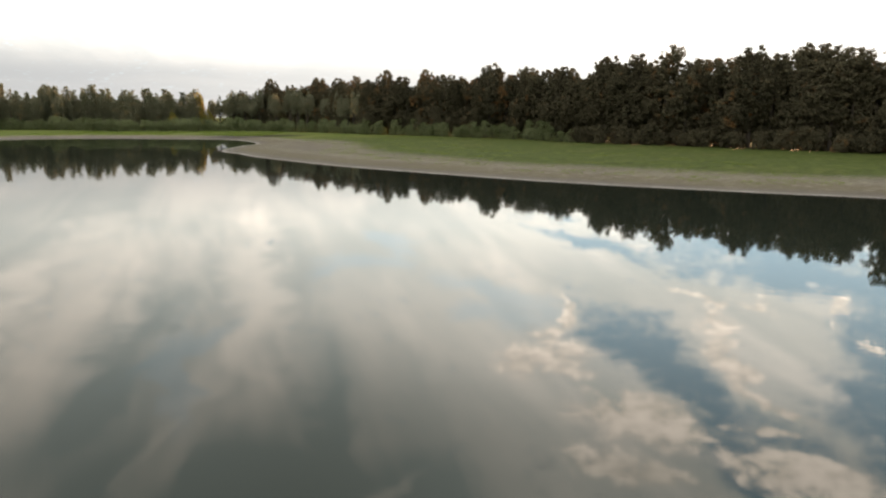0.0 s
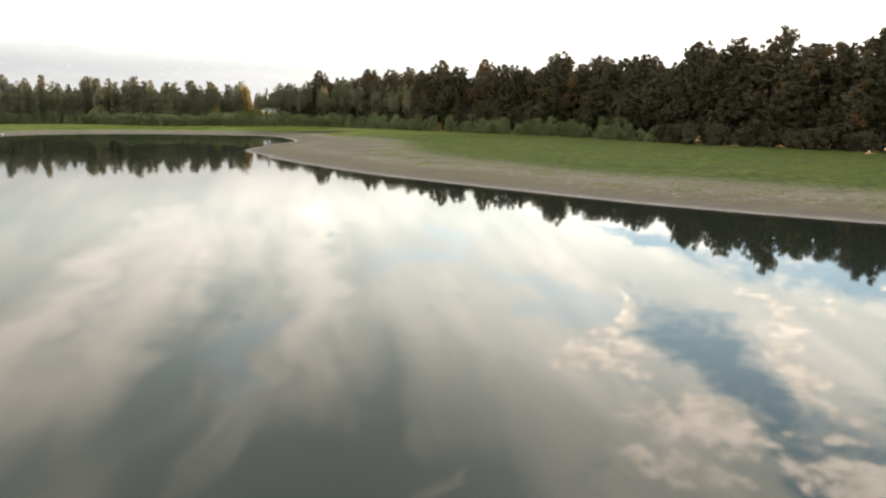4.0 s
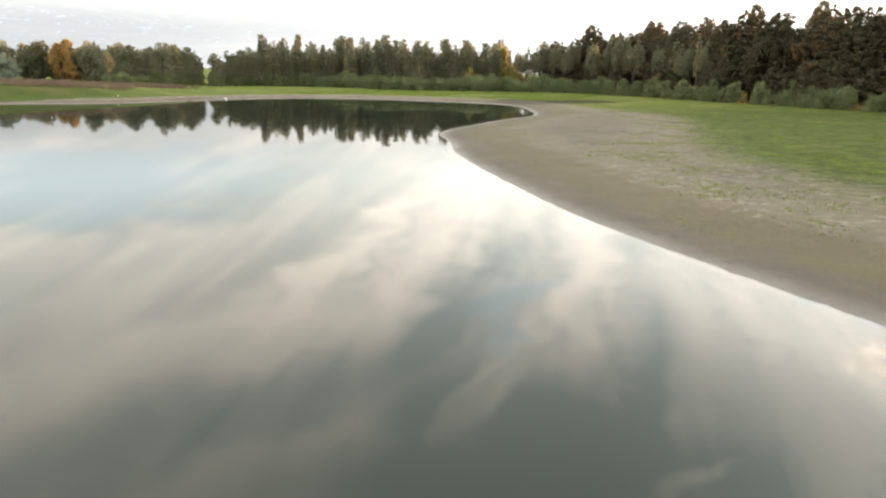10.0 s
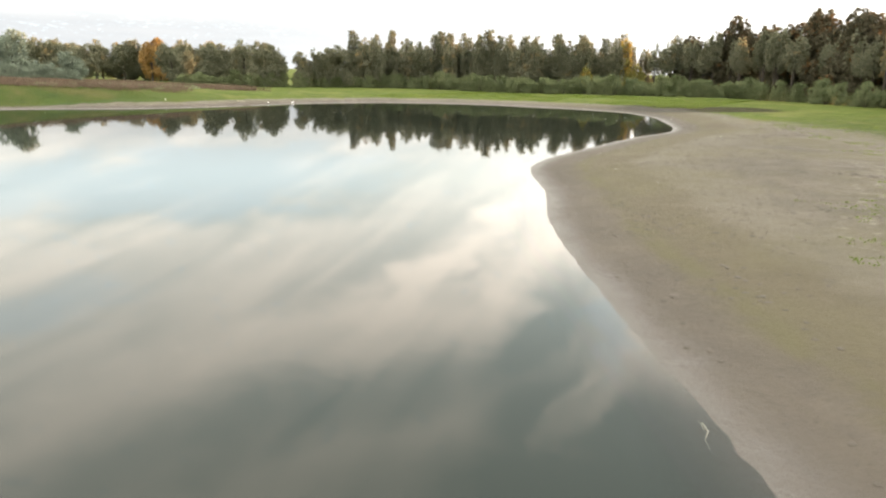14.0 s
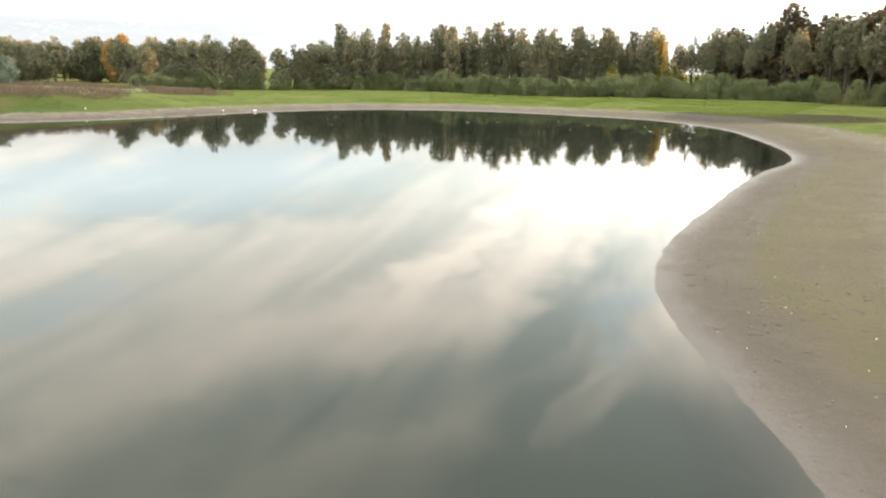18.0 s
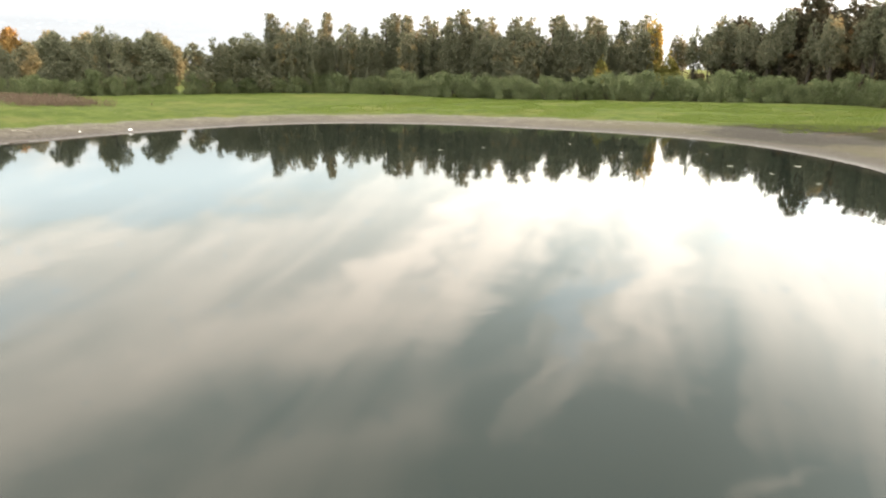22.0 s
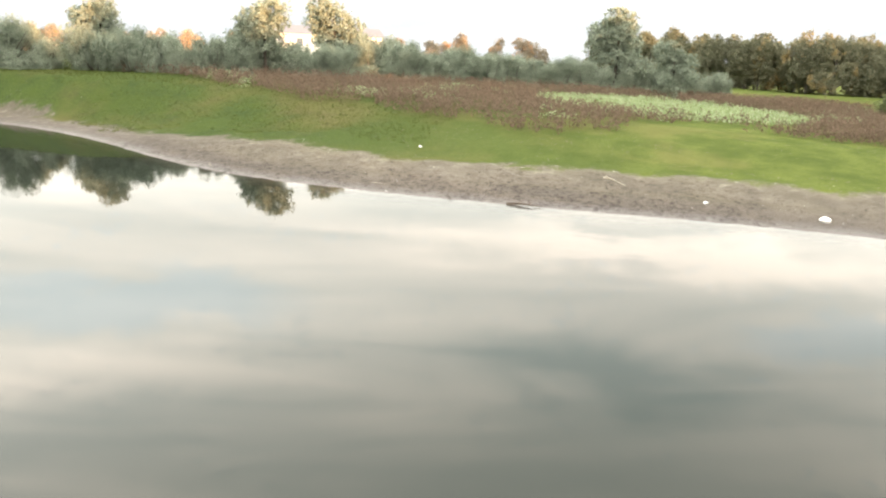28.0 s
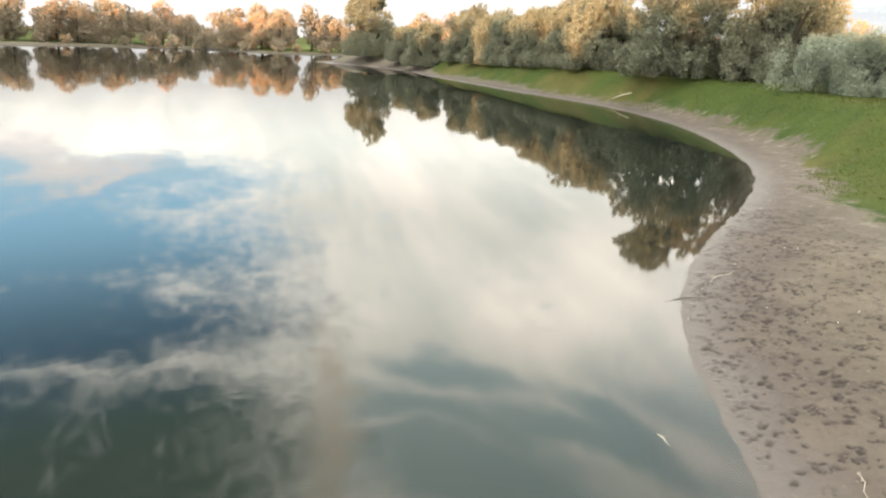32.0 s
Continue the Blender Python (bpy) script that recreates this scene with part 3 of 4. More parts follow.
mirror.inputs["Roughness"].default_value = 0.03
n.plug(mirror.inputs["Normal"], relief)
gloss = n.add("ShaderNodeFresnel")
gloss.inputs["IOR"].default_value = 1.34
n.plug(gloss.inputs["Normal"], relief)
both = n.add("ShaderNodeMixShader")
n.plug(both.inputs[0], gloss.outputs[0])
n.plug(both.inputs[1], under.outputs[0])
n.plug(both.inputs[2], mirror.outputs[0])
surface(n, both.outputs[0])
water_mesh.materials.append(m)


# ---- growing things ----
def part(name, mesh, mat, parent, label=""):
    ob = new(name, mesh)
    if mat and not mesh.materials:
        mesh.materials.append(mat)
    ob.parent = parent
    return tagged(ob, label)


def tubes(name, runs, sides=6):
    """Tapered round limbs; a run is a list of (place, radius)."""
    verts, faces = [], []
    for run in runs:
        base = len(verts)
        for j, (p, r) in enumerate(run):
            p = Vector(p)
            q = Vector(run[min(j + 1, len(run) - 1)][0]) - Vector(run[max(j - 1, 0)][0])
            t = q.orthogonal().normalized()
            b = q.normalized().cross(t)
            for k in range(sides):
                a = 2 * math.pi * k / sides
                verts.append(p + r * (math.cos(a) * t + math.sin(a) * b))
        for j in range(len(run) - 1):
            for k in range(sides):
                l = (k + 1) % sides
                faces.append((base + j * sides + k, base + j * sides + l, base + (j + 1) * sides + l, base + (j + 1) * sides + k))
    mesh = bpy.data.meshes.new(name)
    fill(mesh, [tuple(v) for v in verts], faces)
    return mesh


def leaves(name, centres, sizes, rng, droop=0.0, slim=0.55):
    """Leaf sprays: a folded, pointed blade of four corners at every centre."""
    c = np.asarray(centres, float)
    s = np.asarray(sizes, float)[:, None]
    a = rng.normal(size=c.shape)
    a[:, 2] = a[:, 2] * 0.8 - droop
    a /= np.linalg.norm(a, axis=1, keepdims=True)
    b = np.cross(a, rng.normal(size=c.shape))
    b /= np.linalg.norm(b, axis=1, keepdims=True)
    f = np.cross(a, b)
    verts = np.stack([c - a * s * 0.6, c + b * s * slim + f * s * 0.12, c + a * s * 0.6, c - b * s * slim + f * s * 0.12], 1).reshape(-1, 3)
    mesh = bpy.data.meshes.new(name)
    fill(mesh, verts, np.arange(len(verts)).reshape(-1, 4), smooth=False)
    return mesh


def crown_points(rng, clumps, per, spread, size, shell=0.5):
    """Sprays gathered in clumps, denser towards each clump's skin."""
    out, sizes = [], []
    for (x, y, z, r) in clumps:
        v = rng.normal(size=(per, 3))
        v /= np.linalg.norm(v, axis=1, keepdims=True)
        rad = r * (shell + (1 - shell) * rng.uniform(-1.2, 1.0, size=(per, 1)))
        out.append(np.array([x, y, z]) + v * rad * np.array([1, 1, spread]))
        sizes.append(rng.uniform(0.7, 1.3, per) * size)
    return np.concatenate(out), np.concatenate(sizes)


def limb(rng, start, end, r0, r1, bend=0.3):
    a, b = Vector(start), Vector(end)
    mid = (a + b) / 2 + Vector(rng.normal(size=3)) * bend
    return [(a, r0), ((a + mid) / 2, r0 * 0.8), (mid, (r0 + r1) / 2), (b, r1)]


def tree_model(name, seed, height, width, leaf, style, sprays=2000, size=0.45, low=0.05, droop=0.25, slim=0.5):
    """One tree at the origin. style: 'column' (poplar), 'dome' (broad wood tree), 'spread' (old willow), 'bush' (many stems)."""
    rng = np.random.RandomState(seed)
    root = new(name)
    runs, clumps = [], []
    w = width / 2
    lobes = []
    if style == "column":
        # several upright leaders with tips of their own
        lean = rng.normal(size=2) * 0.02 * height
        runs.append([((0, 0, -0.3), 0.020 * height), ((lean[0] * 0.3, lean[1] * 0.3, height * 0.35), 0.013 * height), ((lean[0], lean[1], height * 0.97), 0.02)])
        for k in range(7):
            a, out = rng.uniform(0, 2 * math.pi), w * (0.0 if k == 0 else rng.uniform(0.35, 0.72))
            top, foot = height * (1.0 if k == 0 else rng.uniform(0.66, 0.95)), height * (low + rng.uniform(0.0, 0.12))
            x, y = out * math.cos(a), out * math.sin(a)
            lobes.append((x + lean[0], y + lean[1], (top + foot) / 2, w * rng.uniform(0.34, 0.48), (top - foot) / 2, 72))
            runs.append(limb(rng, (0, 0, top * 0.25), (x + lean[0], y + lean[1], top * 0.93), 0.006 * height, 0.02, 0.2))
        grain, stretch = (0.28, 0.62), 1.3
    elif style == "dome":
        runs.append([((0, 0, -0.3), 0.024 * height), ((0.1, 0.1, height * 0.4), 0.017 * height), ((0.1, -0.1, height * 0.9), 0.03)])
        lobes.append((0, 0, height * 0.52, w * 0.66, height * 0.45, 150))
        for k in range(12):
            a, h = 2.4 * k + rng.uniform(-0.4, 0.4), 0.16 + 0.68 * ((k * 5) % 12) / 11
            out = w * (0.72 - 0.55 * max(0.0, h - 0.45)) * rng.uniform(0.8, 1.05)
            c = (out * math.cos(a), out * math.sin(a), max(h, low + 0.1) * height)
            lobes.append((*c, w * rng.uniform(0.36, 0.50), height * rng.uniform(0.13, 0.20), 42))
            if k % 2 == 0:
                runs.append(limb(rng, (0, 0, c[2] * 0.7), c, 0.008 * height, 0.02, 0.3))
        grain, stretch = (0.34, 0.74), 0.9
    elif style == "spread":
        for k in range(5):
            a = 2 * math.pi * k / 5 + rng.uniform(-0.4, 0.4)
            runs.append(limb(rng, (0.3 * math.cos(a), 0.3 * math.sin(a), -0.3), (w * 0.6 * math.cos(a), w * 0.6 * math.sin(a), height * rng.uniform(0.5, 0.75)), 0.03 * height, 0.06, 0.5))
        lobes += [(0, 0, height * h, w * r, height * 0.2, 70) for h, r in ((0.28, 0.6), (0.55, 0.5), (0.80, 0.30))]
        for k in range(11):
            a = 2 * math.pi * k / 11 + rng.uniform(-0.2, 0.2)
            lobes.append((w * 0.80 * math.cos(a), w * 0.80 * math.sin(a), height * 0.11, w * rng.uniform(0.20, 0.30), height * 0.11, 46))
        for k in range(22):
            a, h = 2.4 * k + rng.uniform(-0.5, 0.5), 0.10 + 0.76 * ((k * 7) % 22) / 21
            out = w * (0.78 if h < 0.5 else 0.78 - 1.15 * (h - 0.5)) * rng.uniform(0.72, 1.08)
            c = (out * math.cos(a), out * math.sin(a), h * height)
            lobes.append((*c, w * rng.uniform(0.26, 0.38), height * rng.uniform(0.12, 0.19), 52))
            if k % 2 == 0:
                runs.append(limb(rng, (c[0] * 0.4, c[1] * 0.4, c[2] * 0.6), c, 0.01 * height, 0.02, 0.4))
        grain, stretch = (0.32, 0.70), 1.15
    else:
        for k in range(9):
            a = rng.uniform(0, 2 * math.pi)
            runs.append(limb(rng, (0.15 * math.cos(a), 0.15 * math.sin(a), -0.15), (w * 0.7 * math.cos(a), w * 0.7 * math.sin(a), height * rng.uniform(0.55, 0.9)), 0.04, 0.01, 0.15))
        for k in range(40):
            h = rng.uniform(0.08, 0.92)
            reach = w * math.sqrt(max(0.05, 1 - (h - 0.25) ** 2 / 0.6)) * rng.uniform(0.1, 1.0)
            a = rng.uniform(0, 2 * math.pi)
            clumps.append((reach * math.cos(a), reach * math.sin(a), h * height, w * rng.uniform(0.18, 0.36)))
        stretch = 1.35
    for x, y, z, wide, tall, count in lobes:
        v = rng.normal(size=(count, 3))
        v /= np.linalg.norm(v, axis=1, keepdims=True)
        v *= rng.uniform(0.62, 1.06, (count, 1))
        clumps += [(x + a * wide, y + b * wide, max(0.15, z + c * tall), rng.uniform(*grain)) for a, b, c in v]
    if style == "spread":
        for k, run in enumerate(runs):
            part("trunk" if k < 5 else "limb", tubes(name + "_limb", [run]), BARK, root)
    elif style == "bush":
        tagged(part("stem", tubes(name + "_stems", runs), BARK, root), kind="stuff")
    else:
        part("trunk", tubes(name + "_trunk", runs), BARK, root)
    points, sizes = crown_points(rng, clumps, max(8, sprays // len(clumps)), stretch, size, {"column": 0.5, "dome": 0.6, "spread": 0.5, "bush": 0.6}[style])
    points[:, 2] = np.maximum(points[:, 2], 0.08)
    part("crown", leaves(name + "_crown", points, sizes, rng, droop, slim), leaf, root)
    return root


rng = np.random.RandomState(11)
used = set()


def plant(models, x, y, label, category, group, scale=(0.9, 1.1), sink=0.05):
    """Set a copy of one of the models on the ground; the first copy is the model itself."""
    fresh = [model for model in models if model.name not in used]
    model = fresh[0] if fresh else models[rng.randint(len(models))]
    s = rng.uniform(*scale)
    m = pose(x, y, height_at(x, y) - sink, rng.normal() * 1.5, rng.normal() * 1.5, rng.uniform(0, 360))
    if model.name in used:
        ob = copy_thing(model, m)
    else:
        used.add(model.name)
        ob = model
        ob.matrix_basis = m
    ob.scale = (s * rng.uniform(0.92, 1.08), s * rng.uniform(0.92, 1.08), s)
    return tagged(ob, label, category, group)


def along_line(points, spacing, jitter):
    """Places along a bent line, uneven."""
    for (ax, ay), (bx, by) in zip(points, points[1:]):
        length = math.hypot(bx - ax, by - ay)
        count = max(1, round(length / spacing))
        for k in range(count):
            s = (k + rng.uniform(0.1, 0.9)) / count
            yield ax + (bx - ax) * s + rng.normal() * jitter, ay + (by - ay) * s + rng.normal() * jitter


DARK = [tree_model("wood_tree", 20 + k, h, w, LEAF_WOOD, "dome", 27000, 0.28, 0.0) for k, (h, w) in enumerate(((16.0, 8.5), (17.0, 7.5), (14.5, 9.0), (18.5, 8.0)))]
TALL = [tree_model("poplar_tree", 40 + k, h, w, LEAF_POPLAR, "column", 19000, 0.25, 0.05, 0.1, 0.45) for k, (h, w) in enumerate(((15.5, 7.0), (14.0, 8.2), (17.0, 6.4), (12.5, 8.0), (16.0, 5.6)))]
LOW = [tree_model("round_tree", 60 + k, h, w, LEAF_POPLAR, "dome", 17000, 0.22) for k, (h, w) in enumerate(((10.0, 7.2), (9.6, 6.4), (10.2, 6.8)))]
AIRY = [tree_model("tall_thin_tree", 55 + k, h, w, LEAF_POPLAR, "column", 8500, 0.25, 0.36) for k, (h, w) in enumerate(((16.0, 5.5), (15.0, 5.0), (14.0, 5.6)))]
SPIRE = [tree_model("yellow_poplar", 50 + k, h, w, LEAF_YELLOW, "column", 9000, 0.26, 0.03) for k, (h, w) in enumerate(((15.5, 3.6), (9.5, 4.6)))]
GREEN = [tree_model("bushy_tree", 65 + k, h, w, LEAF_OLIVE, "dome", 12000, 0.25, 0.02, 0.3, 0.35) for k, (h, w) in enumerate(((8.0, 7.0), (7.4, 6.0)))]
GOLD = [tree_model("autumn_tree", 70 + k, h, w, LEAF_AUTUMN, "dome", 12000, 0.30) for k, (h, w) in enumerate(((14.0, 8.0), (12.0, 8.0)))]
BANKSIDE = [tree_model("far_shore_tree", 75 + k, h, w, LEAF_TURNING, "dome", 12000, 0.32) for k, (h, w) in enumerate(((14.0, 11.0), (12.0, 12.0), (15.0, 10.0)))]
WILLOW = [tree_model("old_willow", 80 + k, h, w, LEAF_WILLOW, "spread", count, 0.26, 0.02, 0.8, 0.30) for k, (h, w, count) in enumerate(((15.5, 13.5, 100000), (11.0, 9.5, 48000), (9.5, 11.0, 88000)))]
FRINGE = [tree_model("willow_shrub", 90 + k, h, w, LEAF_SCRUB, "bush", 4200, 0.21, 0.05, -0.9, 0.22) for k, (h, w) in enumerate(((3.2, 4.2), (2.7, 3.8), (3.8, 4.0)))]
GREY = [tree_model("grey_willow", 100 + k, h, w, LEAF_OLIVE, "bush", 9000, 0.20, 0.05, -0.9, 0.22) for k, (h, w) in enumerate(((3.7, 5.2), (4.3, 5.6), (3.0, 4.6)))]

UNDER = [tree_model("dark_shrub", 95 + k, h, w, LEAF_WOOD, "bush", 3600, 0.24, 0.05, -0.4, 0.4) for k, (h, w) in enumerate(((3.4, 4.4), (2.8, 3.8)))]

# the dark wood on the east side, four rows deep
EDGE_WOOD = [(150, 60), (112, 88), (80, 118), (58, 145), (38, 168), (18, 200), (-10, 226), (-36, 254), (-56, 272), (-70, 286), (-82, 291), (-91, 296)]
for back, gap_m in ((4, 3.9), (9, 4.6), (17, 5.6)):
    for x, y in along_line([(x + back * 0.75, y + back * 0.66) for x, y in EDGE_WOOD], gap_m, 1.0):
        if y > 252 and back < 9:
            plant(AIRY, x, y, "tall thin tree with bare lower stem at the wood's end", "tree", "thin trees at the wood's end", (0.9, 1.08))
            continue
        plant(DARK, x, y, "dense dark green broadleaf tree at the wood's edge", "tree", "trees of the dark wood", (0.92, 1.15) if y > 170 else (0.95, 1.18))
for x, y in along_line([(p[0] - 0.5, p[1] - 0.5) for p in EDGE_WOOD[1:]], 2.8, 0.8):
    if x > 32:
        plant(UNDER, x, y, "low dark shrub in the shade under the wood's edge", "shrub", "dark shrubs along the wood", (0.85, 1.3))
    else:
        plant(FRINGE, x, y, "low green shrub under the wood's edge", "shrub", "shrubs along the wood", (0.85, 1.3))

for x, y in ((-93, 297), (-89.5, 294), (-86.5, 293)):
    plant(AIRY, x, y, "tall thin tree with bare lower stem at the wood's end", "tree", "thin trees at the wood's end", (0.72, 0.95))

# the poplars behind the far bay, with a belt of shrubs before them
for back, gap_m in ((0, 3.0), (4, 3.2), (9, 4.0), (16, 5.0)):
    for x, y in along_line([(-98, 287 + back), (-104, 284 + back), (-120, 272 + back), (-147, 270 + back), (-167, 256 + back)], gap_m, 1.2):
        plant(TALL, x, y, "slender grey-green poplar in a row behind the bay", "tree", "poplars behind the bay", (0.78, 1.06))
# those that stand above the row, and a yellow one in the gap
for k, x, y, s in ((2, -117, 270.5, 0.92), (0, -116, 273, 1.0), (2, -146.7, 270, 0.96), (0, -161.5, 255.4, 0.95), (1, -159.5, 257, 1.0), (4, -131, 270.5, 0.95), (4, -105, 280, 0.94)):
    plant(TALL[k:k + 1], x, y, "tall pointed poplar standing above its row", "tree", "poplars behind the bay", (s, s + 0.01))
for x, y, s in ((-192.5, 213.5, 1.05), (-186, 221, 1.14), (-181.4, 228, 1.16), (-177.2, 234.8, 1.16), (-172.8, 241.8, 0.98), (-168.5, 247, 1.1), (-166, 251.5, 1.12), (-174, 254, 1.1), (-200, 222, 0.95)):
    plant(LOW, x, y, "rounded dark green tree beside the meadow", "tree", "round trees by the meadow", (s, s + 0.02))
for row in range(2):
    for x, y in along_line([(-60, 274 + 3 * row), (-88, 268 + 3 * row), (-104, 263 + 3 * row), (-123, 259 + 3 * row), (-155, 262 + 3 * row), (-174, 238 + 2 * row), (-183, 217 + 2 * row), (-180, 207 + 2 * row)], 2.2, 0.8):
        plant(FRINGE, x, y, "leafy green shrub in a belt along the meadow", "shrub", "shrub belt of the bay", (0.8, 1.35) if x > -160 else (0.8, 1.2))

for x, y in [*along_line([(-108, 303), (-84, 309), (-58, 304)], 3.0, 0.8), *along_line([(-182, 250), (-176, 262), (-160, 274)], 3.0, 0.8)]:
    plant(UNDER, x, y, "dark shrub between the tree rows", "shrub", "shrubs behind the tree rows", (1.0, 1.5))
plant(SPIRE[0:1], -95.7, 290, "pointed yellow-green poplar above its row", "tree", "", (1.02, 1.03))
plant(SPIRE[1:2], -93.5, 292, "small tree with yellow leaves between the poplars", "tree", "", (0.9, 0.91))
plant(SPIRE[1:2], -103, 279, "small tree with yellow leaves between the poplars", "tree", "", (0.8, 0.81))
plant(TALL[3:4], -171, 244.5, "short poplar beside the round trees", "tree", "", (0.85, 0.86))
# the west side: orange trees far off, grey willows, old willows on the point
for x, y, s in ((-249, 244, 1.05), (-256, 252, 1.0), (-400, 300, 0.9)):
    plant(GOLD, x, y, "rounded tree with orange autumn leaves", "tree", "autumn trees", (s, s + 0.05))
for row in (0, 8):
    for x, y in along_line([(-215 - row, 270 + row), (-240 - row, 262 + row), (-272 - row, 232 + row), (-292 - row, 200), (-305 - row, 165)], 4.6, 1.6):
        plant(LOW, x, y, "distant green tree along the fields", "tree", "distant trees", (1.1, 1.4))
for x, y in along_line([(-310, 150), (-330, 110), (-335, 70), (-325, 20), (-300, -30), (-270, -70), (-230, -90)], 7.0, 4.0):
    plant(BANKSIDE, x, y, "distant tree with leaves turning orange", "tree", "distant turning trees", (0.55, 0.75))
for row, gap_m in ((0, 3.2), (4, 3.4), (8, 4.0)):
    for x, y in along_line([(-142 - row, 117), (-145 - row, 128), (-150 - row, 137 - row * 0.5), (-160 - row * 0.7, 144 - row * 0.7), (-175 - row * 0.7, 153 - row * 0.7),
                            (-188 - row, 164 - row * 0.4), (-198 - row, 182), (-203 - row, 192)], gap_m, 0.9):
        plant(GREY, x, y, "silvery grey-green willow shrub", "shrub", "grey willows of the west bank", (0.75, 1.12))
for x, y, s in ((-199, 176, 1.45), (-188, 184, 1.0), (-158, 142, 1.05), (-163, 139, 0.8), (-178, 141, 1.2), (-154, 125, 0.9)):
    plant(GREEN, x, y, "bushy grey-green tree standing above the shrubs", "tree", "trees above the shrubs", (s, s + 0.01))
for k, x, y, s in ((0, -138.5, 96, 1.02), (1, -146, 104, 1.1), (2, -151, 97, 0.95), (2, -127, 60, 0.9), (2, -122.5, 49, 0.85), (2, -131.5, 72, 0.9), (2, -133.5, 78, 1.02), (2, -129, 65, 0.9), (2, -124.5, 54, 0.85), (2, -120.5, 44, 0.85), (2, -116, 34, 0.9), (1, -131, 69, 0.95),
                   (0, -93.5, -3, 1.05), (2, -103, 12, 0.8), (1, -131, 48, 0.85), (2, -140, 66, 0.85), (2, -108, 24, 0.9), (1, -160, 60, 0.8), (0, -118, 8, 0.75), (1, -124, 28, 0.9)):
    plant(WILLOW[k:k + 1], x, y, "broad old willow leaning over the grassy bank" if k == 0 else "dense rounded willow on the grassy bank", "tree", "old willows of the point", (s, s + 0.02))
for x, y in along_line([(-165, 72), (-185, 62), (-205, 40), (-190, 10), (-150, 0), (-135, 5)], 8.0, 3.0):
    plant(BANKSIDE, x, y, "tree with golden leaves behind the point", "tree", "trees behind the point", (0.5, 0.8))
for row in (0, 11, 20):
    for x, y in along_line([(110, -36 - row), (60, -50 - row), (38, -68 - row), (14, -92 - row), (-12, -104 - row), (-46, -94 - row), (-75, -98 - row), (-120, -90 - row)], 9.0, 3.2):
        plant(BANKSIDE, x, y, "tree with golden autumn leaves on the opposite shore", "tree", "trees of the far shore", (0.6, 1.12))
SHRUB = [tree_model("autumn_shrub", 120, 3.6, 5.0, LEAF_TURNING, "bush", 700, 0.42)]
for x, y in along_line([(40, -52), (20, -76), (-10, -95), (-44, -86), (-72, -90)], 9.0, 2.0):
    plant(SHRUB, x, y, "low shrub with orange leaves on the far shore", "shrub", "shrubs of the far shore", (0.7, 1.4))

# ---- plants too many to count ----
def scatter(low, high, count, test):
    """Random places in a rectangle that pass the test on (x, y, metres from the shore)."""
    x, y = rng.uniform(low[0], high[0], count), rng.uniform(low[1], high[1], count)
    d = shore_distance(x, y)
    keep = test(x, y, d)
    x, y, d = x[keep], y[keep], d[keep]
    return x, y, ground_height(x, y, d), d


def bush_line(x):
    """y of the front of the grey willows, for the weed field before them."""
    return np.interp(-x, [140, 150, 160, 175, 188, 198, 205], [124, 137, 143, 152, 163, 181, 200])


def stalks(name, x, y, z, tall, sprays, mat, label, size, slim=0.3):
    k = np.repeat(np.arange(len(x)), sprays)
    h = rng.uniform(0.12, 1.0, len(k)) * tall[k]
    c = np.stack([x[k] + rng.normal(size=len(k)) * 0.12, y[k] + rng.normal(size=len(k)) * 0.12, z[k] + h], 1)
    mesh = leaves(name, c, rng.uniform(0.6, 1.3, len(k)) * size, rng, -1.2, slim)
    mesh.materials.append(mat)
    return tagged(new(name, mesh), label, "plants", kind="stuff")


x, y, z, d = scatter((-212, 112), (-128, 240), 52000, lambda x, y, d: (d > 17 + 3 * waves(x, y, 21, 14) + 7 * (y > 180)) & (y > bush_line(x) - 1) & (y < 209 - 0.1 * (x + 200) + 3 * waves(x, y, 24, 9)) & (waves(x, y, 22, 16) > -0.75 + 0.5 * (d < 34) * (y > 176)))
pale = (np.hypot((x + 163) / 15, (y - 183) / 13) < 1) | (waves(x, y, 23, 10) > 0.62)
stalks("dock_weeds", x[~pale], y[~pale], z[~pale], rng.uniform(0.5, 1.25, (~pale).sum()), 9, WEED_RED, "tall reddish-brown dock weeds gone to seed in the meadow", 0.17)
stalks("pale_weeds", x[pale], y[pale], z[pale], rng.uniform(0.3, 0.7, pale.sum()), 4, WEED_PALE, "pale green flowering weeds among the dock", 0.20)

# short grass along the edge of the meadow and tufts on the mud
def tufts(name, low, high, count, test, label, tall, blade=GRASS_BLADE):
    x, y, z, d = scatter(low, high, count, test)
    k = np.repeat(np.arange(len(x)), 3)
    a = rng.uniform(0, 2 * math.pi, len(k))
    h = rng.uniform(0.5, 1.3, len(k)) * tall
    foot = np.stack([x[k] + rng.normal(size=len(k)) * 0.05, y[k] + rng.normal(size=len(k)) * 0.05, z[k] - 0.01], 1)
    side = np.stack([np.cos(a), np.sin(a), 0 * a], 1) * (0.012 + 0.1 * h)[:, None]
    tip = foot + np.stack([np.sin(a) * h * 0.4, np.cos(a) * h * 0.4, h], 1)
    mesh = bpy.data.meshes.new(name)
    fill(mesh, np.stack([foot - side, foot + side, tip], 1).reshape(-1, 3), np.arange(3 * len(k)).reshape(-1, 3), False)
    mesh.materials.append(blade)
    return tagged(new(name, mesh), label, "grass", kind="stuff")


def meadow_test(offset):
    return lambda x, y, d: d - mud_width(x, y) + 3.5 * waves(x, y, 31, 7) > offset


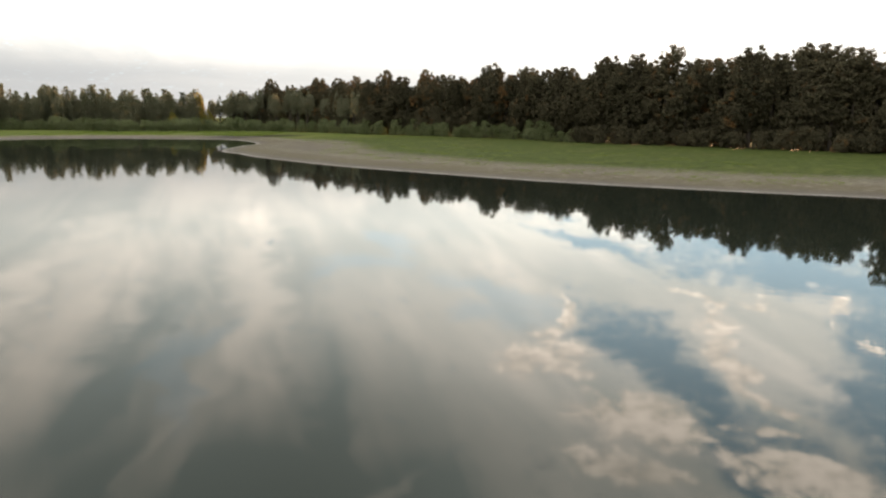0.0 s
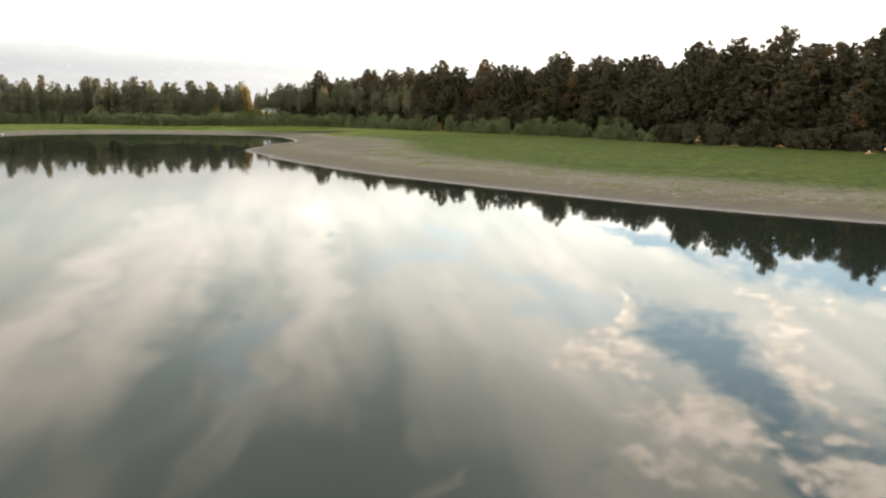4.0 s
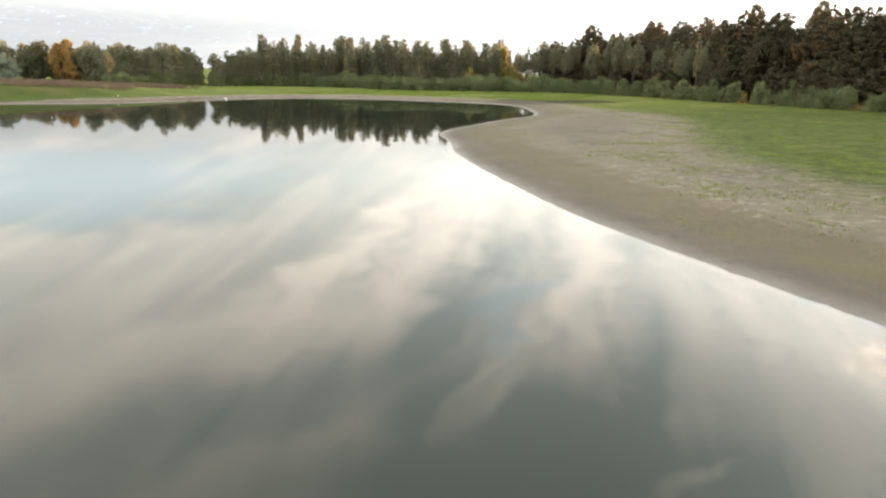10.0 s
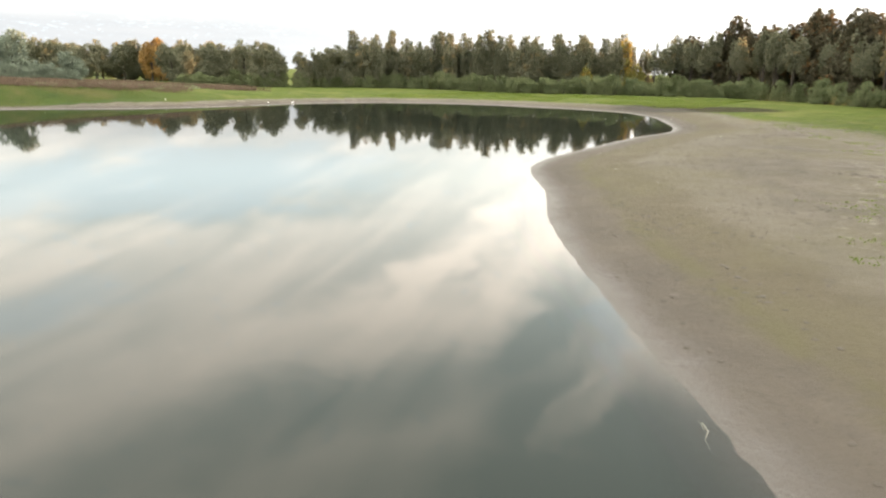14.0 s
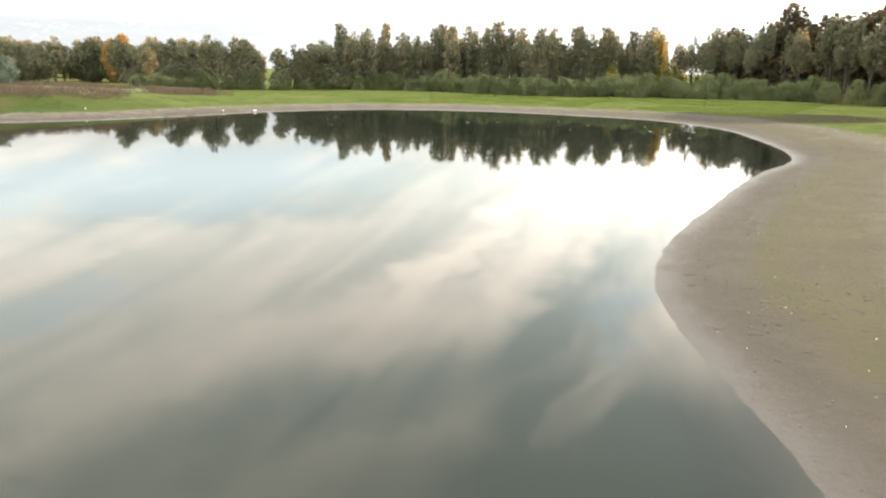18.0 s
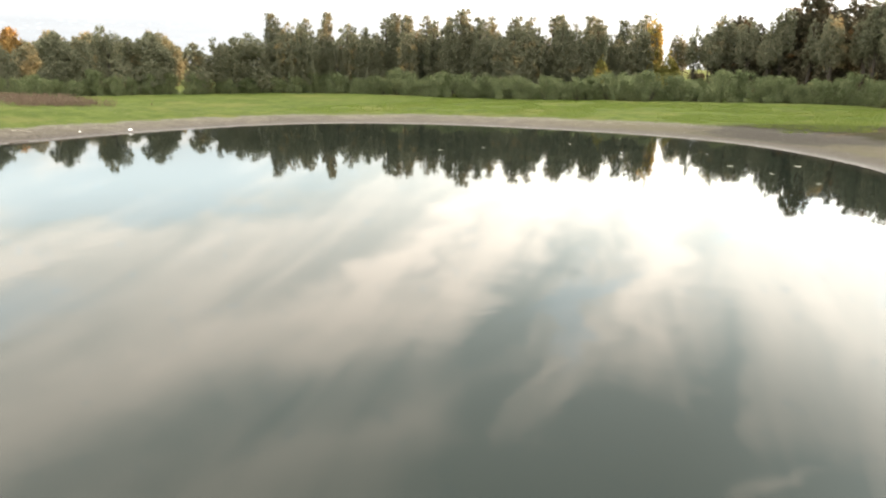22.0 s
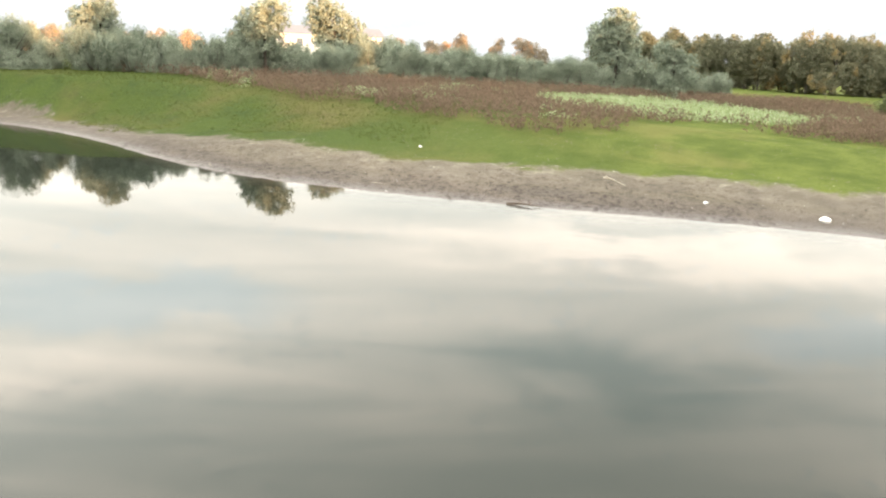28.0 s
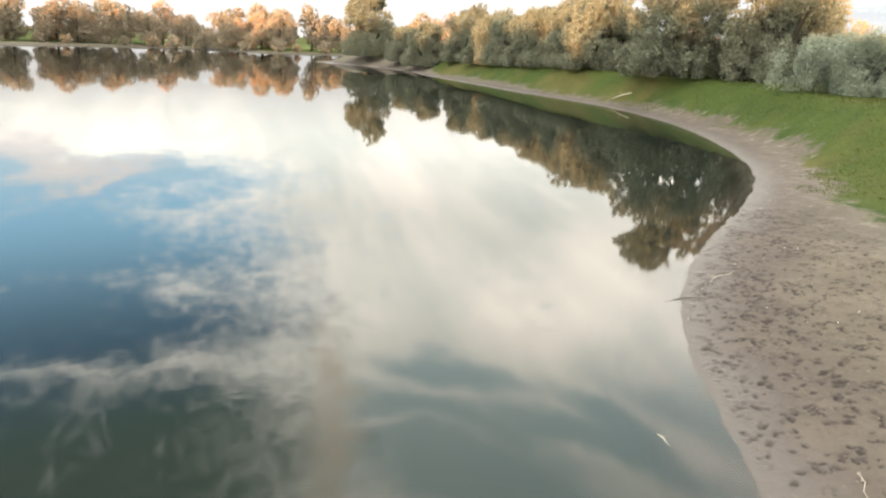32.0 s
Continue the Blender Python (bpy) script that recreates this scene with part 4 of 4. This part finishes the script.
tufts("meadow_grass", (-50, 70), (40, 190), 150000, lambda x, y, d: meadow_test(-1.0)(x, y, d) & (d < 45) & (waves(x, y, 32, 5.0) > 0.05 + 0.5 * meadow_test(4.0)(x, y, d)), "short green meadow grass in tufts beside the mud", 0.085)
tufts("bank_grass", (-165, 60), (-110, 168), 200000, lambda x, y, d: meadow_test(1.0)(x, y, d) & (d < 34) & (rng.uniform(0, 1, len(x)) < 0.6), "rough green grass on the west bank", 0.09, GRASS_BANK)
tufts("bay_grass", (-125, 215), (-55, 262), 95000, lambda x, y, d: meadow_test(2.0)(x, y, d) & (waves(x, y, 34, 9) > -0.3), "rough grass tufts in the bay meadow", 0.08)


# ---- the mud's small things ----
def plain_material(name, a, b, rough=0.8, scale=8.0, spec=0.3):
    m, n = material(name)
    grain = n.noise(n.add("ShaderNodeTexCoord").outputs["Object"], scale, 6.0, 0.65)
    own = n.add("ShaderNodeNewGeometry").outputs["Random Per Island"]
    tone = n.mix(n.math("ADD", n.math("MULTIPLY", grain, 0.6), n.math("MULTIPLY", own, 0.4)), a, b)
    surface(n, principled(n, tone, rough, bump(n, grain, 0.5, 0.01), spec).outputs[0])
    return m


TRODDEN = plain_material("trodden_mud", (0.036, 0.030, 0.023), (0.080, 0.066, 0.050), 0.8)
SHELL = plain_material("pale_shell", (0.45, 0.43, 0.38), (0.78, 0.76, 0.70), 0.5)
DRIFTWOOD = plain_material("driftwood", (0.30, 0.26, 0.20), (0.52, 0.47, 0.38), 0.85, 14.0)
WET_WOOD = plain_material("wet_wood", (0.035, 0.028, 0.022), (0.095, 0.078, 0.060), 0.5, 10.0)
STONE = plain_material("white_stone", (0.62, 0.61, 0.58), (0.84, 0.83, 0.80), 0.7, 6.0)
PAD = plain_material("floating_leaf", (0.22, 0.24, 0.16), (0.52, 0.50, 0.40), 0.45, 5.0)


def hoof_prints(name, x, y, z, label, size):
    """Trodden hollows with a pushed-up rim."""
    k = 7
    a = np.arange(k) * 2 * math.pi / k
    turn = rng.uniform(0, math.pi, len(x))
    r = rng.uniform(0.55, 1.25, len(x)) * size
    long = rng.uniform(1.1, 1.9, len(x))
    rings = []
    for reach, lift in ((1.0, -0.012), (0.72, 0.016), (0.35, 0.006)):
        wob = rng.uniform(0.75, 1.25, (len(x), k))
        u, v = np.cos(a) * wob * (r * long * reach)[:, None], np.sin(a) * wob * (r * reach)[:, None]
        px = x[:, None] + u * np.cos(turn)[:, None] - v * np.sin(turn)[:, None]
        py = y[:, None] + u * np.sin(turn)[:, None] + v * np.cos(turn)[:, None]
        rings.append(np.stack([px, py, np.broadcast_to((z + lift)[:, None], px.shape)], 2))
    verts = np.stack(rings, 1).reshape(-1, 3)
    faces = []
    for ring in range(2):
        for j in range(k):
            l = (j + 1) % k
            faces.append((ring * k + j, ring * k + l, (ring + 1) * k + l, (ring + 1) * k + j))
    faces.append((2 * k, 2 * k + 1, 2 * k + 2, 2 * k + 3))
    faces.append((2 * k, 2 * k + 3, 2 * k + 5, 2 * k + 6))
    faces.append((2 * k + 3, 2 * k + 4, 2 * k + 5, 2 * k + 5))
    faces = [f for f in faces if len(set(f)) == 4]
    mesh = bpy.data.meshes.new(name)
    fill(mesh, verts, (np.arange(len(x))[:, None, None] * 3 * k + np.array(faces)[None]).reshape(-1, 4))
    mesh.materials.append(TRODDEN)
    return tagged(new(name, mesh), label, "tracks", kind="stuff")


x, y, z, d = scatter((-124, 187), (-112, 214), 1500, lambda x, y, d: (d > 0.5) & (d < 6))
hoof_prints("hoof_prints", x, y, z, "dark hoof prints trodden into the drying mud", 0.05)
# a trail of prints over the spit, trodden arcs near the grass, and scattered single ones
s = np.linspace(0, 1, 46)
trail_x, trail_y = np.interp(s, [0, 0.3, 0.6, 1], [-33.5, -31.3, -27, -20.0]), np.interp(s, [0, 0.3, 0.6, 1], [131, 127.2, 122.2, 112.4])
arc_x, arc_y = np.concatenate([np.linspace(-24, -17, 150), np.linspace(-36, -31, 90)]), np.concatenate([142.5 - 3 * np.linspace(0, 1, 150) ** 1.5, np.linspace(168, 174.5, 90)])
x, y, z, d = scatter((-48, 70), (30, 190), 15000, lambda x, y, d: (d > 0.8) & (d < 14) & (waves(x, y, 42, 6) > 0.1))
x = np.concatenate([x, trail_x + rng.normal(size=46) * 0.15, arc_x + rng.normal(size=240) * 0.5])
y = np.concatenate([y, trail_y + rng.normal(size=46) * 0.15, arc_y + rng.normal(size=240) * 0.35])
hoof_prints("track_marks", x, y, ground_height(x, y, shore_distance(x, y)), "dark tracks trodden into the grey mud of the spit", 0.09)


def pebbles(name, x, y, z, mat, label, size, category):
    t = np.array([(1, 0, 0), (-1, 0, 0), (0, 1, 0), (0, -1, 0), (0, 0, 1), (0, 0, -0.6)], float)
    f = np.array([(0, 2, 4), (2, 1, 4), (1, 3, 4), (3, 0, 4), (2, 0, 5), (1, 2, 5), (3, 1, 5), (0, 3, 5)])
    s = rng.uniform(0.4, 1.3, (len(x), 1, 1)) * size * rng.uniform(0.5, 1.2, (len(x), 6, 1)) * np.array([1, 1, 0.5])
    verts = np.stack([x, y, z], 1)[:, None, :] + t[None] * s
    mesh = bpy.data.meshes.new(name)
    fill(mesh, verts.reshape(-1, 3), (np.arange(len(x))[:, None, None] * 6 + f[None]).reshape(-1, 3))
    mesh.materials.append(mat)
    return tagged(new(name, mesh), label, category, kind="stuff")


x, y, z, d = scatter((-140, 120), (30, 225), 16000, lambda x, y, d: (d > 0.3) & (d < 9) & (rng.uniform(0, 1, len(x)) < 0.35))
pebbles("shells", x, y, z, SHELL, "scattered pale mussel shells and feathers on the mud", 0.025, "shells")
x, y, z, d = scatter((-140, 120), (30, 225), 60000, lambda x, y, d: (d > 0.2) & (d < 22) & (waves(x, y, 45, 5) > 0))
pebbles("clods", x, y, z, plain_material("mud_clod", (0.050, 0.042, 0.032), (0.19, 0.16, 0.125)), "small dry clods of mud on the shore", 0.05, "mud")


def stick(name, start, end, radius, mat, label, twigs=2, floats=False):
    a, b = Vector(start), Vector(end)
    a.z = (0.0 if floats else height_at(a.x, a.y)) + radius * 0.6
    b.z = (0.0 if floats else height_at(b.x, b.y)) + radius * 0.9
    root = new(name)
    root.location = a
    side = Vector((-(b - a).y, (b - a).x, 0)) * 0.12
    run = [(Vector((0, 0, 0)), radius), ((b - a) * 0.35 + side * 0.5 + Vector((0, 0, radius)), radius * 0.85), ((b - a) * 0.7 - side * 0.4 + Vector((0, 0, radius)), radius * 0.6), (b - a, radius * 0.25)]
    part("stem", tubes(name + "_stem", [run]), mat, root)
    for k in range(twigs):
        p = (b - a) * (0.3 + 0.3 * k)
        q = p + (b - a).length * 0.25 * Vector((rng.normal(), rng.normal(), 0.35)).normalized() + Vector((0, 0, radius))
        part("twig", tubes(name + "_twig", [[(p, radius * 0.5), ((p + q) / 2 + Vector((0, 0, radius)), radius * 0.35), (q, radius * 0.12)]], 5), mat, root)
    return tagged(root, label, "branch")


stick("fallen_branch", (-119.3, 160.9, 0), (-120.9, 160.6, 0), 0.016, WET_WOOD, "dark wet branch lying half in the water", 2)
stick("fallen_branch", (-121.0, 159.3, 0), (-122.0, 158.3, 0), 0.010, DRIFTWOOD, "pale bent stick on the mud", 1)
stick("fallen_branch", (-120.0, 168.7, 0), (-119.8, 169.4, 0), 0.008, DRIFTWOOD, "thin pale stick on the trodden mud", 1)
stick("fallen_branch", (-117.3, 167.6, 0), (-117.4, 167.95, 0), 0.008, DRIFTWOOD, "forked pale twig standing in the shallows", 2, True)
stick("driftwood_log", (-118.25, 175.6, 0), (-118.1, 177.2, 0), 0.05, WET_WOOD, "dark wet log at the water's edge", 2)
stick("fallen_branch", (-124.7, 179.3, 0), (-123.4, 180.4, 0), 0.035, DRIFTWOOD, "pale stick lying on the dry shore", 1)
stick("fallen_branch", (-118.9, 172.6, 0), (-118.2, 173.2, 0), 0.03, WET_WOOD, "dark stub of a branch at the water's edge", 1)
stick("driftwood_log", (-134.0, 94.5, 0), (-131.6, 93.0, 0), 0.07, DRIFTWOOD, "bleached fallen limb below the willow", 3)
stick("fallen_branch", (-21.1, 106.8, 0), (-20.7, 105.9, 0), 0.012, DRIFTWOOD, "thin pale stick on the grey mud", 1)


def boulder(x, y, size, label, flat=0.6):
    mesh = bpy.data.meshes.new("stone")
    bm = bmesh.new()
    bmesh.ops.create_icosphere(bm, subdivisions=2, radius=size)
    for v in bm.verts:
        v.co *= 0.85 + 0.3 * noise.noise(v.co / size * 1.7 + Vector((x, y, 0)))
        v.co.z *= flat
    for f in bm.faces:
        f.smooth = True
    bm.to_mesh(mesh)
    bm.free()
    mesh.materials.append(STONE)
    ob = new("stone", mesh)
    ob.matrix_basis = pose(x, y, height_at(x, y) + size * flat * 0.5, 0, 0, rng.uniform(0, 360))
    return tagged(ob, label, "stone")


boulder(-120.0, 188.6, 0.26, "rounded white stone on the mud")
boulder(-121.4, 184.0, 0.12, "small white stone on the mud")
boulder(-129.2, 168.2, 0.12, "white stone in the grass at the mud's edge")
boulder(-118.6, 169.9, 0.04, "small white stone at the water's edge")


def float_pad(x, y, size, label):
    mesh = bpy.data.meshes.new("floating_leaf")
    bm = bmesh.new()
    ring = [bm.verts.new((size * (1.5 + 0.4 * math.sin(3 * a + x)) * math.cos(a), size * (0.6 + 0.1 * math.sin(2 * a)) * math.sin(a), 0.012)) for a in (2 * math.pi * k / 14 for k in range(14))]
    top = bm.faces.new(ring)
    made = bmesh.ops.extrude_face_region(bm, geom=[top])
    for v in made["geom"]:
        if isinstance(v, bmesh.types.BMVert):
            v.co.z = 0.03
    bm.to_mesh(mesh)
    bm.free()
    mesh.materials.append(PAD)
    ob = new("floating_leaf", mesh)
    ob.matrix_basis = pose(x, y, 0.0, 0, 0, rng.uniform(0, 360))
    return tagged(ob, label, "floating leaf", "floating leaves of the bay")


for x, y, s in ((-63, 195.4, 0.14), (-85, 192.4, 0.12), (-82.8, 195.8, 0.10), (-70.5, 191, 0.1), (-60, 193, 0.1), (-57, 190, 0.1), (-72, 199, 0.1), (-66, 202, 0.1), (-78, 203, 0.14), (-59, 198, 0.16)):
    float_pad(x, y, s, "pale leaf floating on the still water")


# ---- far off ----
def box(bm, x0, y0, z0, x1, y1, z1):
    made = bmesh.ops.create_cube(bm, size=1.0)
    for v in made["verts"]:
        v.co = Vector(((x0 + x1) / 2 + v.co.x * (x1 - x0), (y0 + y1) / 2 + v.co.y * (y1 - y0), (z0 + z1) / 2 + v.co.z * (z1 - z0)))


def meshed(name, maker):
    bm = bmesh.new()
    maker(bm)
    mesh = bpy.data.meshes.new(name)
    bm.to_mesh(mesh)
    bm.free()
    return mesh


RENDER_WALL = plain_material("pale_render", (0.62, 0.56, 0.48), (0.74, 0.68, 0.60), 0.9, 0.8)
SLATE = plain_material("grey_roof", (0.10, 0.10, 0.11), (0.17, 0.17, 0.18), 0.8, 1.5)
PANE = plain_material("window_pane", (0.10, 0.11, 0.12), (0.16, 0.17, 0.18), 0.15, 1.0, 0.6)
STEEL = plain_material("galvanised_steel", (0.30, 0.31, 0.32), (0.42, 0.43, 0.44), 0.5, 3.0)

house = tagged(new("farm_building"), "long pale rendered building with a grey roof", "building")
house.matrix_basis = pose(-208, 124, height_at(-208, 124), 0, 0, 123)
part("wall", meshed("house_wall", lambda bm: box(bm, -11, -4, -0.3, 11, 4, 5.0)), RENDER_WALL, house)


def gable(bm):
    corners = [bm.verts.new(c) for c in ((-11.5, -4.5, 5.0), (11.5, -4.5, 5.0), (11.5, 4.5, 5.0), (-11.5, 4.5, 5.0), (-11.5, 0, 6.5), (11.5, 0, 6.5))]
    for f in ((0, 1, 5, 4), (2, 3, 4, 5), (3, 0, 4), (1, 2, 5), (3, 2, 1, 0)):
        bm.faces.new([corners[i] for i in f])


part("roof", meshed("house_roof", gable), SLATE, house, "grey pitched roof")
pane_mesh = meshed("house_window", lambda bm: box(bm, -0.5, -0.06, -0.6, 0.5, 0.06, 0.6))
for storey in (1.2, 3.7):
    for k in range(7):
        for side in (-4.02, 4.02):
            part("window", pane_mesh, PANE, house).location = (-9.3 + 3.1 * k, side, storey)

pylon = tagged(new("power_pylon"), "grey steel lattice power pylon beyond the wood", "pylon")
pylon.matrix_basis = pose(93, 317, height_at(93, 317), 0, 0, 30)
for sx, sy in ((-1, -1), (1, -1), (1, 1), (-1, 1)):
    part("leg", tubes("pylon_leg", [[((sx * 2.6, sy * 2.6, -0.4), 0.14), ((sx * 0.9, sy * 0.9, 20), 0.11), ((sx * 0.35, sy * 0.35, 35), 0.07)]], 4), STEEL, pylon)
for z, reach in ((24, 6.0), (29, 4.6), (33.5, 3.4)):
    part("crossarm", tubes("pylon_arm", [[((-reach, 0, z), 0.09), ((0, 0, z + 0.7), 0.14), ((reach, 0, z), 0.09)]], 4), STEEL, pylon)
for k in range(8):
    z0, z1, w0, w1 = 2 + 4 * k, 6 + 4 * k, 2.5 - 0.29 * k, 2.2 - 0.29 * k
    for sx, sy in ((-1, -1), (1, 1)):
        part("brace", tubes("pylon_brace", [[((sx * w0, sy * w0, z0), 0.06), ((0, (sy * w0 - sy * w1) / 2, (z0 + z1) / 2), 0.06), ((-sx * w1, sy * w1, z1), 0.06)]], 4), STEEL, pylon)
